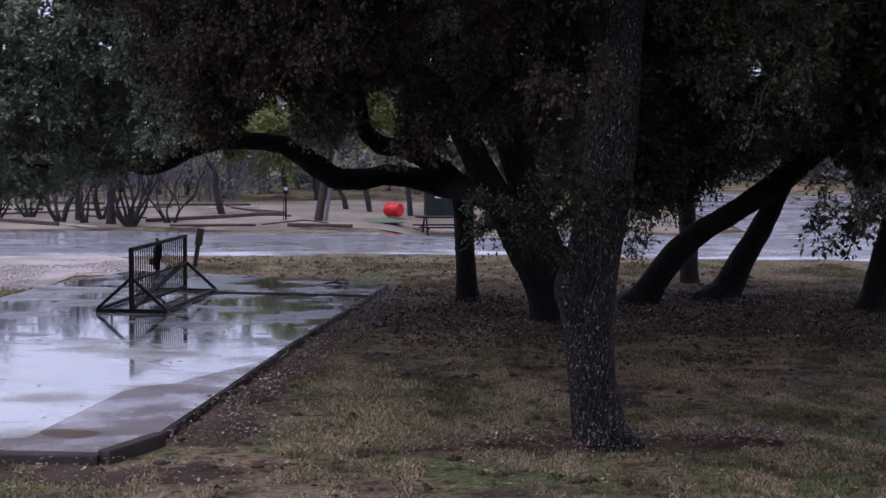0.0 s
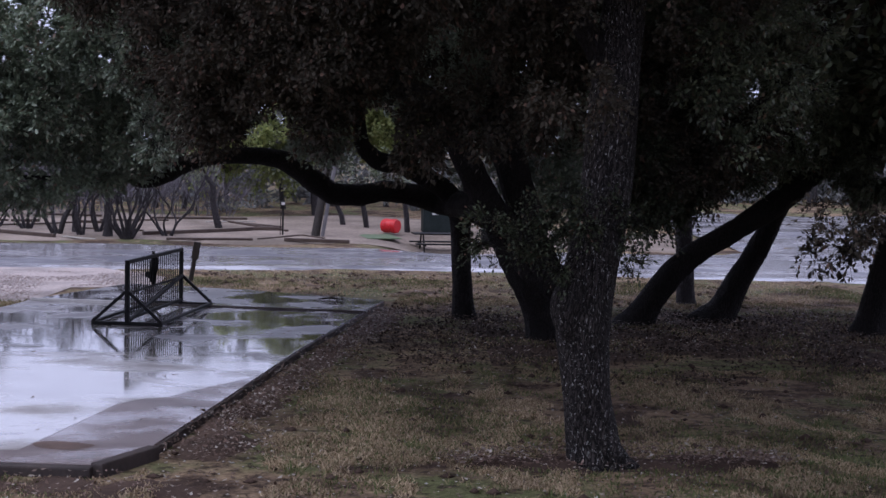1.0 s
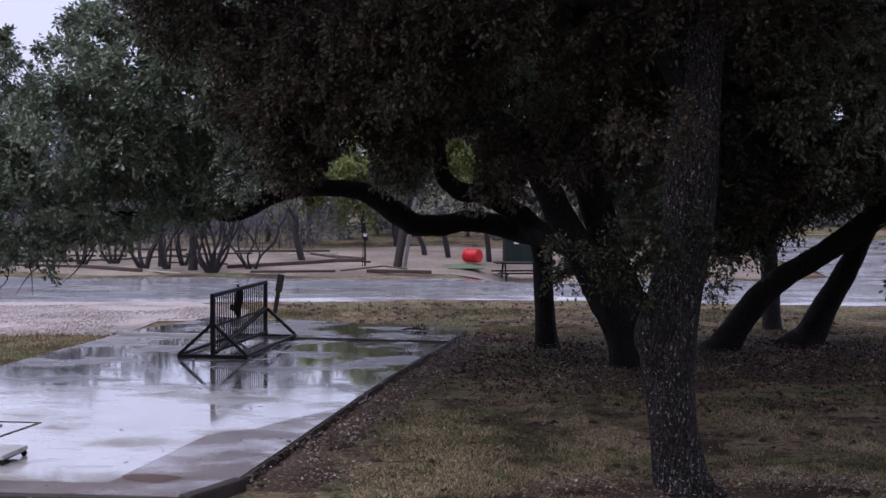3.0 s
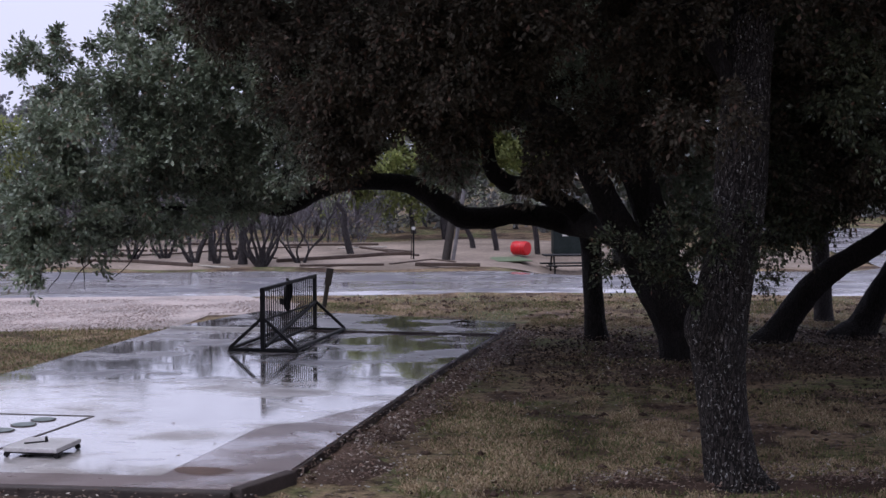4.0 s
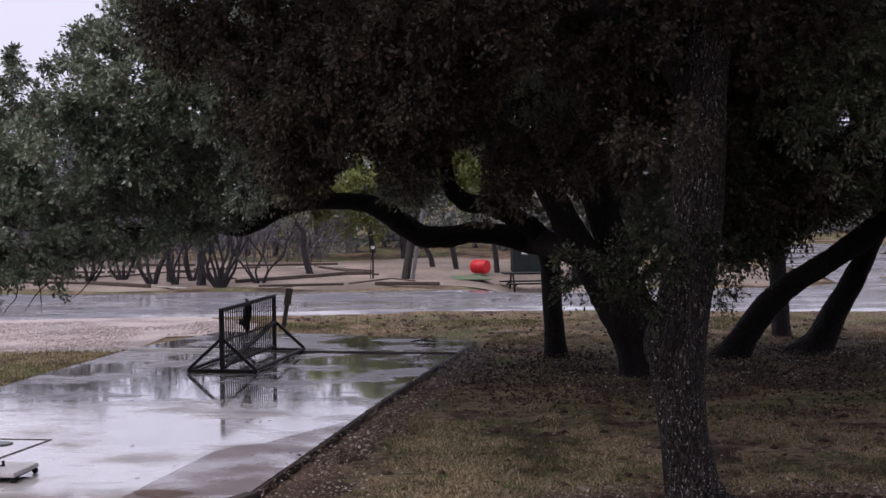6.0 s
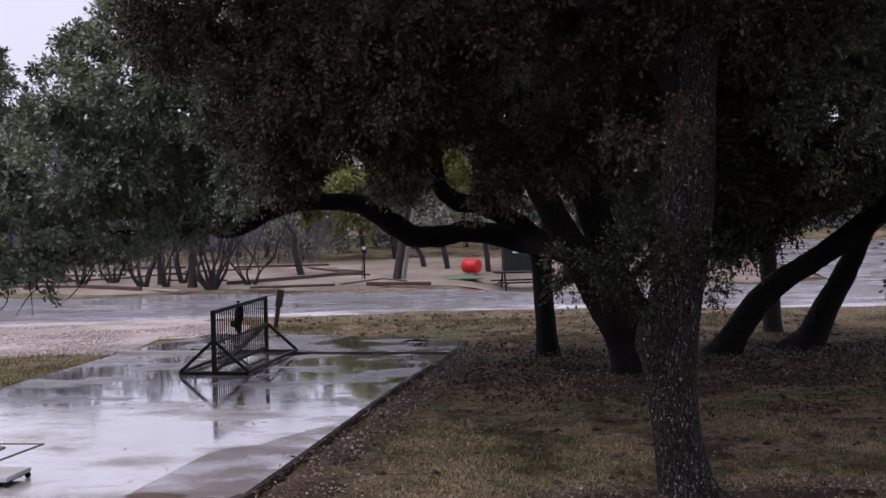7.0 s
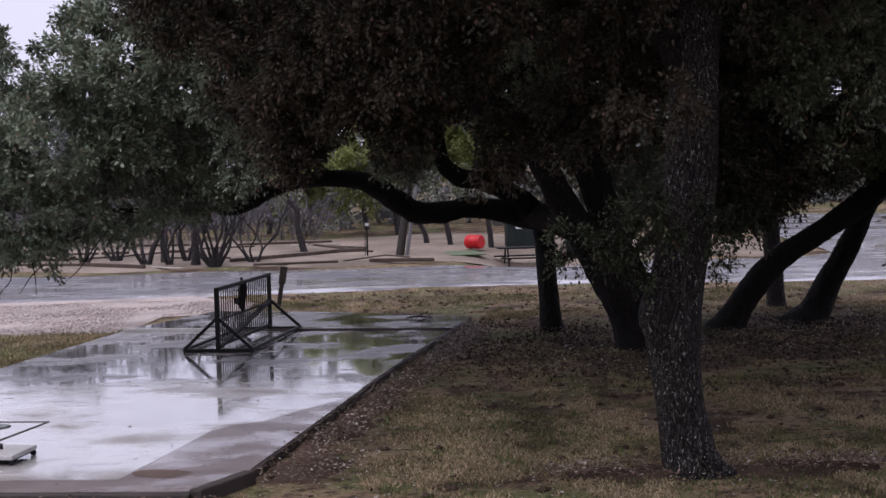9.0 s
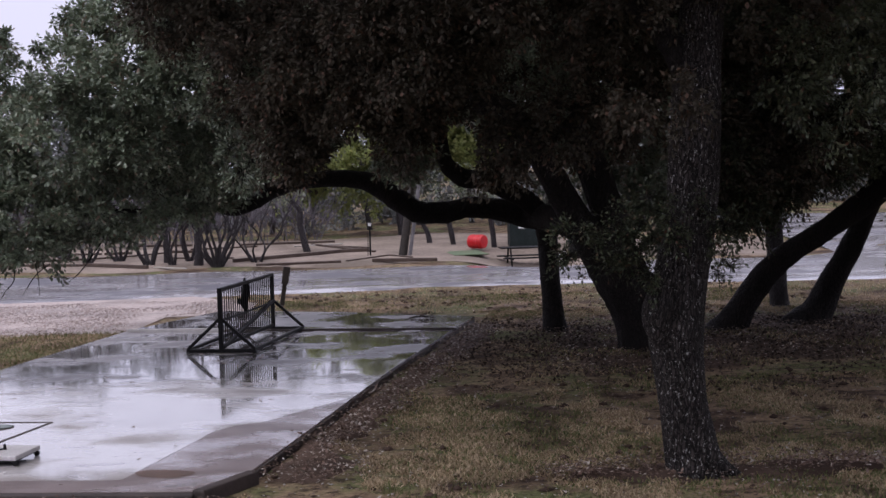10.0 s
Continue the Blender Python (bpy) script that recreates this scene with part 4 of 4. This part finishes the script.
def barrel():
    x, y = 2.96, 47.1
    thing = empty("barrel", pose(x, y, rise(y) + 0.055, 0, 0, 50), "bright red plastic barrel lying on its side", "barrel")
    thing.scale = (0.76, 0.76, 0.76)
    bm = bmesh.new()
    prof = [(-0.47, 0.24), (-0.45, 0.285), (-0.3, 0.3), (-0.16, 0.31), (-0.14, 0.295), (0.14, 0.295), (0.16, 0.31), (0.3, 0.3), (0.45, 0.285), (0.47, 0.24)]
    rings = [[bm.verts.new((r * math.cos(a), l, 0.3 + r * math.sin(a))) for a in np.linspace(0, 2 * math.pi, 28, endpoint=False)] for l, r in [(l * 0.8, r) for l, r in prof]]
    for p, q in zip(rings, rings[1:]):
        for i in range(28):
            bm.faces.new((p[i], p[(i + 1) % 28], q[(i + 1) % 28], q[i]))
    bm.faces.new(rings[0][::-1])
    bm.faces.new(rings[-1])
    bmesh.ops.recalc_face_normals(bm, faces=bm.faces)
    drum = part("drum", bm, RED, thing)
    for s in (-0.24, 0.24):
        part("hoop", disc(bmesh.new(), 0.312, 0.03, pose(0, s, 0.3, 90, 0, 0), 28), RED, drum)


barrel()


def picnic_table():
    x, y = 4.5, 45.2
    thing = empty("picnic_table", pose(x, y, rise(y) + dip(x, y) + 0.055, 0, 0, 4), "dark picnic table with benches in a hollow", "table")
    for i in range(4):
        part("board", box(bmesh.new(), (1.9, 0.17, 0.04), pose(0, -0.285 + 0.19 * i, 0.74), 0.006), STEEL, thing)
    for s in (-1, 1):
        for i in range(2):
            part("bench_board", box(bmesh.new(), (1.9, 0.13, 0.04), pose(0, s * (0.62 + 0.14 * i), 0.44), 0.006), STEEL, thing)
    for l in (-0.65, 0.65):
        part("cross_bar", bar(bmesh.new(), (l, -0.76, 0.4), (l, 0.76, 0.4), 0.05), STEEL, thing)
        for s in (-1, 1):
            part("leg", bar(bmesh.new(), (l, s * 0.22, 0.72), (l, s * 0.6, 0.0), 0.05), STEEL, thing)


picnic_table()


def timber(a, b, high, material, label, lift=0.055):
    high *= 0.55
    za, zb = rise(a[1]) + lift + high / 2, rise(b[1]) + lift + high / 2
    bm = bmesh.new()
    bar(bm, (*a, za), (*b, zb), 0.12, high, 0.02)
    ob = part("timber_edging", bm, material)
    tagged(ob, label, "timber", "timber edging of the clearing")


for a, b, h in (((-4.87, 44.7), (-2.47, 46.3), 0.2), ((-2.47, 46.3), (-0.93, 47.6), 0.2), ((-5.27, 51.1), (-1.92, 51.4), 0.14), ((-2.69, 50.4), (-0.45, 46.8), 0.12),
                ((-1.85, 49.4), (-0.65, 48.3), 0.1), ((-4.02, 43.25), (-1.46, 43.55), 0.13), ((-1.29, 43.9), (0.02, 45.5), 0.07), ((0.02, 45.5), (0.73, 44.5), 0.07), ((-0.5, 43.4), (1.47, 43.05), 0.2),
                ((-9.68, 48.9), (-8.74, 48.9), 0.16), ((-10.0, 47.1), (-8.64, 47.8), 0.1), ((-8.64, 47.8), (-7.12, 49.2), 0.1), ((-9.54, 44.9), (-7.32, 43.4), 0.2), ((-7.48, 48.9), (-6.47, 48.7), 0.16),
                ((-9.17, 51.9), (-7.07, 51.6), 0.14), ((-1.58, 47.1), (-0.64, 47.2), 0.2), ((-12.2, 45.6), (-9.6, 44.9), 0.14), ((-16, 46.2), (-10, 47.1), 0.12), ((-13, 49.4), (-9.8, 49.0), 0.12),
                ((-7.0, 46.6), (-5.0, 46.0), 0.1), ((-6.9, 49.9), (-4.6, 50.3), 0.1)):
    timber(a, b, h, TIMBER, "weathered brown timber edging on the dirt")
for a, b, h in (((-7.14, 43.6), (-6.09, 42.9), 0.07), ((-3.3, 49.9), (-1.6, 50.4), 0.08)):
    timber(a, b, h, PALE_TIMBER, "pale plank lying on the dirt")


def lantern_post():
    x, y = -0.58, 45.7
    thing = empty("lantern_post", pose(x, y, rise(y) + 0.05), "thin dark post with a small pale lantern", "lamp post")
    part("post", disc(bmesh.new(), 0.03, 0.95, pose(0, 0, 0.475), 10), STEEL, thing)
    part("arm", bar(bmesh.new(), (-0.08, 0, 0.0), (-0.06, 0, 0.72), 0.025), STEEL, thing)
    bm = bmesh.new()
    disc(bm, 0.05, 0.1, pose(0, 0, 1.0), 12, 0.065)
    head = part("lantern", bm, WHITE_PAINT, thing, "pale lantern head")
    part("cap", disc(bmesh.new(), 0.08, 0.05, pose(0, 0, 1.075), 12, 0.01), STEEL, head)


lantern_post()


def leaning_pole():
    x, y = 0.55, 45.3
    thing = empty("utility_pole", pose(x, y, rise(y), 0, 9, 0), "dark leaning utility pole with a paler shaft as its lit edge", "pole")
    # Thin paler shaft paints the lit right edge of the dark pole.
    part("shaft", disc(bmesh.new(), 0.06, 5.0, pose(0.12, 0, 2.45), 16, 0.07), POLE_GREY, thing)
    # Darker shaft for the unlit rest of the same pole.
    part("brace", disc(bmesh.new(), 0.14, 4.0, pose(-0.1, 0.15, 1.95), 12, 0.1), POST, thing)


leaning_pole()


def box_thing(name, label, category, at, size, material, lid_material, lift=0.05, turn=0):
    x, y = at
    thing = empty(name, pose(x, y, rise(y) + dip(x, y) + lift, 0, 0, turn), label, category)
    part("body", box(bmesh.new(), (size[0], size[1], size[2]), pose(0, 0, size[2] / 2), 0.02), material, thing)
    part("lid", box(bmesh.new(), (size[0] + 0.06, size[1] + 0.06, 0.05), pose(0, 0, size[2] + 0.026), 0.012), lid_material, thing)
    return thing


shed = box_thing("dumpster", "dark green metal bin shed beyond the road", "bin", (4.7, 48.2), (1.2, 1.0, 0.85), DARK_PAINT, STEEL)
part("label_plate", box(bmesh.new(), (0.22, 0.01, 0.06), pose(-0.2, -0.507, 0.66)), WHITE_PAINT, shed, "small white plate")
box_thing("utility_box", "small white box beside the road", "box", (5.5, 45.0), (0.32, 0.32, 0.36), WHITE_PAINT, WHITE_PAINT)
box_thing("grill_box", "dark low grill beside the road", "grill", (6.1, 45.0), (0.7, 0.5, 0.5), STEEL, DARK_PAINT)
turf = box(bmesh.new(), (1.15, 1.5, 0.03), pose(2.5, 45.9, rise(45.9) + dip(2.5, 45.9) + 0.075, 1.7, 0, 12), 0.01)
tagged(part("turf_mat", turf, GREEN_FELT), "flat green turf mat on the dirt", "mat")

branch = empty("fallen_branch", pose(0.62, 27.9, TOP + 0.05), "small dark fallen branch on the wet pad", "branch")
v, f = tube_arrays([(-0.26, 0, 0, 0.012), (-0.06, 0.02, 0.02, 0.02), (0.1, 0.0, 0.015, 0.018), (0.24, -0.05, 0, 0.008)], 4, 7, 0.2)
arrays("stick", v, f, BARK, branch, smooth=True)
v, f = leaves_at(rng.normal(size=(26, 3)) * np.array((0.09, 0.06, 0.025)) + np.array((0.12, 0, 0.06)), 0.07, 0.035)
tagged(arrays("leaf_clump", v, f, SHADE_LEAF, branch), kind="stuff")

# ---- bare soil beside the pad and round the oak ----
def soil(name, rows, label, litter=1800, high=0.085, material=None):
    """A thin uneven skin of soil; rows are (near left, far right) corners of short runs."""
    verts, faces, w = [], [], 14
    for i, (a, b) in enumerate(rows):
        for s in range(w):
            p = Vector(a).lerp(Vector(b), 1.25 * s / (w - 1))
            dome = math.sin(math.pi * (0.12 + 0.88 * s / (w - 1))) * min(1, i / 4, (len(rows) - 1 - i) / 4)
            rough = noise.noise(Vector((p.x * 2.6, p.y * 2.6, 1.0))) + 0.5 * noise.noise(Vector((p.x * 7, p.y * 7, 2.0)))
            verts.append((p.x, p.y, rise(p.y) - 0.035 + high * dome + 0.04 * rough))
    for i in range(len(rows) - 1):
        for s in range(w - 1):
            faces.append((i * w + s, i * w + s + 1, i * w + s + w + 1, i * w + s + w))
    tagged(arrays(name, np.array(verts), np.array(faces), material or SOIL, smooth=True), label, "soil", kind="structure")
    spots = []
    for _ in range(litter):
        a, b = rows[rng.integers(1, len(rows) - 1)]
        p = Vector(a).lerp(Vector(b), rng.uniform(0.1, 1.25)) + Vector((rng.normal() * 0.12, rng.normal() * 0.12, 0))
        spots.append((p.x, p.y, rise(p.y) + 0.045))
    v, f = leaves_at(np.array(spots) + np.array((0, 0, 0.05)), 0.048, 0.028, None, 0.75)
    tagged(arrays("leaf_litter", v, f, LITTER), "brown leaves and chips on bare soil", "leaf litter", kind="stuff")


soil("bare_soil", [(on_pad(-0.03, l, 0), on_pad(-0.55 - 0.3 * noise.noise(Vector((l * 0.8, 0, 0))) - 0.22 * max(0, 1 - abs(l - 0.2) / 2.0), l - 0.1, 0)) for l in np.arange(-0.2, 13.5, 0.12)],
     "brown bare soil and litter along the pad", 5200, 0.07, PALE_SOIL)
soil("bare_soil", [(on_pad(a, -0.95 - 0.07 * a, 0), on_pad(a - 0.1, -1.75 - 0.07 * a - 0.2 * noise.noise(Vector((a, 3, 0))), 0)) for a in np.arange(-1.0, 6.4, 0.12)], "dark bare soil and litter along the pad", 700, 0.06, SOIL)
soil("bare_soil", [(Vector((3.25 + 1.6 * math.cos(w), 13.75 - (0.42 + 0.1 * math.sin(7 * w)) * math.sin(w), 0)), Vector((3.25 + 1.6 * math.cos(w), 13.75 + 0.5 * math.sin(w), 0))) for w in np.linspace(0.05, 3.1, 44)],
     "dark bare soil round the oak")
# Mulch zone whose dark colour also paints the shade beneath the crowns.
soil("shade_dark_mulch", [(Vector((x, 20.0 + 0.6 * math.sin(x * 1.3), 0)), Vector((x + 0.3, 26.6 + 0.5 * math.sin(x * 0.9 + 1), 0))) for x in np.arange(1.4 + 0.9, 12.5, 0.16)],
     "wet leaf mulch on bare soil, darkened for the shade under the oaks", 9000, 0.055)

# ---- small stuff on the ground ----
def clear_of_pad(x, y):
    q = PAD.inverted() @ Vector((x, y, 0))
    return not (-6.6 < q.x < 0.12 and -1.0 + 0.07 * min(q.x, 0.0) < q.y < 16.1)


def scatter(count, x0, x1, y0, y1, keep):
    out = []
    while len(out) < count:
        x, y = rng.uniform(x0, x1), rng.uniform(y0, y1)
        if keep(x, y) and clear_of_pad(x, y):
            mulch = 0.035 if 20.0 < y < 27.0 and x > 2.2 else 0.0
            out.append((x, y, rise(y) + mulch + 0.03 * noise.noise(Vector((x * 0.7, y * 0.7, 0.0)))))
    return np.array(out)


def grass(name, places, high, wide, material, label):
    n = len(places)
    a = rng.uniform(0, 2 * np.pi, n)
    across = np.stack([np.cos(a), np.sin(a), np.zeros(n)], 1) * wide
    size = rng.uniform(0.4, 1.3, (n, 1))
    bow = rng.normal(size=(n, 3)) * np.array((0.9, 0.9, 0.15)) * high * size
    up = np.array((0, 0, 1.0)) * high * size
    verts = np.stack([places - across, places + across, places + across * 0.5 + up * 0.6 + bow * 0.4, places + up + bow, places - across * 0.5 + up * 0.6 + bow * 0.4], 1)
    base = (np.arange(n) * 5)[:, None]
    faces = np.vstack([base + np.array([(0, 1, 2, 4)])])
    ob = arrays(name, verts.reshape(-1, 3), faces, material)
    return tagged(ob, label, "grass", kind="stuff")


def lawn(x, y):
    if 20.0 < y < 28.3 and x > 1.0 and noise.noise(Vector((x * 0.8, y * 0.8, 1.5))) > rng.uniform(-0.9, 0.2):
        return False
    return y < road_near(x) - 0.1 and not (x < -4.6 and 27.8 < y)


def tufted(x, y):
    return lawn(x, y) and noise.noise(Vector((x * 0.7, y * 0.45, 3.0))) + 0.9 * noise.noise(Vector((x * 2.6, y * 1.6, 3.0))) > rng.uniform(-0.05, 0.25)


def green_spot(x, y):
    return lawn(x, y) and noise.noise(Vector((x * 0.35, y * 0.25, 8.0))) + 0.6 * noise.noise(Vector((x * 2.0, y * 1.2, 8.0))) > 0.12 + rng.uniform(-0.2, 0.25)


grass("dry_grass", scatter(80000, -3, 13, 10.8, 30, tufted), 0.042, 0.009, BLADE, "short dry tan grass on the lawn")
grass("pale_grass", scatter(70000, -1.5, 11, 10.8, 20.5, lambda x, y: tufted(x, y) and y < 20.5 - rng.uniform(0, 6)), 0.05, 0.0075, STRAW, "pale straw grass over the open lawn")
grass("green_grass", scatter(52000, -3, 13, 10.8, 34, green_spot), 0.06, 0.0075, GREEN_BLADE, "patches of short green grass on the lawn")
grass("straw_grass", scatter(16000, -4.5, 13, 28.5, 36.2, lambda x, y: lawn(x, y) and noise.noise(Vector((x * 0.6, y * 0.6, 5.0))) > rng.uniform(-0.6, 0.3)), 0.06, 0.008, STRAW, "pale straw-coloured grass along the road")
grass("verge_grass", scatter(22000, -12, -4.5, 17, 28.4, lambda x, y: True), 0.06, 0.007, GREEN_BLADE, "green grass verge beside the pad")
grass("dry_grass", scatter(20000, -12, -4.5, 17, 28.4, lambda x, y: noise.noise(Vector((x * 0.8, y * 0.8, 4.0))) > rng.uniform(-0.5, 0.3)), 0.06, 0.008, BLADE, "dry tan grass in the verge beside the pad")
v, f = leaves_at(scatter(15000, -3, 13, 10.8, 36, lawn) + np.array((0, 0, 0.012)), 0.052, 0.03, None, 0.8)
tagged(arrays("leaf_litter", v, f, LITTER), "brown fallen oak leaves over the lawn", "leaf litter", kind="stuff")


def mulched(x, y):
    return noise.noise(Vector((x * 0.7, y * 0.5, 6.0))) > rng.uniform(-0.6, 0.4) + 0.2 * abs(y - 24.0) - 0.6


# Real litter, but coloured dark to deepen the shade under the oaks.
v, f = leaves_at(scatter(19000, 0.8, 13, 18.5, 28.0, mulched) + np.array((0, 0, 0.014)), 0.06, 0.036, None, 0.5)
tagged(arrays("shade_dark_mulch", v, f, SHADE_LITTER), "sodden leaf mulch, darkened for the shade under the live oaks", "leaf litter", kind="stuff")


tuft_roots = np.array([(6.0, 15.75), (4.7, 12.35), (2.3, 12.4), (-0.05, 13.4), (5.1, 13.0), (7.2, 17.6), (2.0, 15.9), (0.9, 17.4), (3.9, 18.2)])
tufts = np.repeat(tuft_roots, 46, axis=0) + rng.normal(size=(46 * len(tuft_roots), 2)) * 0.06
grass("tall_grass", np.hstack([tufts, np.full((len(tufts), 1), -0.01)]), 0.14, 0.006, GREEN_BLADE, "a few taller dark green grass tufts")


def pebbles(name, places, size, material, label, category):
    n = len(places)
    shape = np.array([(1, 0, 0), (-1, 0, 0), (0, 1, 0), (0, -1, 0), (0, 0, 1), (0, 0, -1)], float)
    faces = np.array([(0, 2, 4), (2, 1, 4), (1, 3, 4), (3, 0, 4), (2, 0, 5), (1, 2, 5), (3, 1, 5), (0, 3, 5)])
    s = size * rng.uniform(0.5, 1.5, (n, 1, 1)) * np.stack([rng.uniform(0.7, 1.3, n), rng.uniform(0.7, 1.3, n), rng.uniform(0.4, 0.7, n)], 1)[:, None]
    verts = places[:, None] + shape[None] * s
    ob = arrays(name, verts.reshape(-1, 3), (np.arange(n)[:, None, None] * 6 + faces[None]).reshape(-1, 3), material, smooth=False)
    return tagged(ob, label, category, kind="stuff")


gp = scatter(11000, -14, -3.6, 28, 34.5, lambda x, y: gravel_near(x) < y < gravel_far(x))
pebbles("gravel", gp + np.array((0, 0, 0.055)), 0.022, PEBBLE, "loose pinkish gravel stones", "gravel")
cl = np.vstack([scatter(320, -2.5, 10, 27.5, 35.5, lambda x, y: lawn(x, y) and noise.noise(Vector((x * 0.7, y * 0.7, 9.0))) > rng.uniform(-0.5, 0.4)), scatter(260, -2.5, 12, 11, 27, lawn)])
pebbles("soil_clods", cl + np.array((0, 0, 0.01)), 0.055, SOIL, "dark clods and leaf clumps on the lawn", "clods")
np_stones = scatter(500, -3, 7, 12.2, 17, lambda x, y: rng.uniform() < 0.25 + 0.75 * math.exp(-((x - 3.2) ** 2 + (y - 13.9) ** 2) / 1.2))
pebbles("small_stones", np_stones, 0.016, STONE, "small pale stones in the dirt round the oak", "stones")
for i in range(120):
    a, l = (rng.uniform(0.3, 4.6), rng.uniform(7.6, 12.1)) if i % 3 else (rng.uniform(0.05, 6.0), rng.uniform(0.4, 12.1))
    p = on_pad(a, l, TOP + 0.006)
    v, f = leaves_at(np.array([p]), rng.uniform(0.05, 0.1), 0.045, None, 0.93)
    ob = arrays("fallen_leaf", v, f, LITTER)
    tagged(ob, "dark wet leaf stuck on the concrete", "leaf", "leaves on the pad")
v, f = leaves_at(np.array([(-2.26, 17.8, TOP + 0.006)]), 0.13, 0.07, None, 0.5)
tagged(arrays("fallen_leaf", v, f, LITTER), "curled dark leaf standing on the concrete", "leaf", "leaves on the pad")
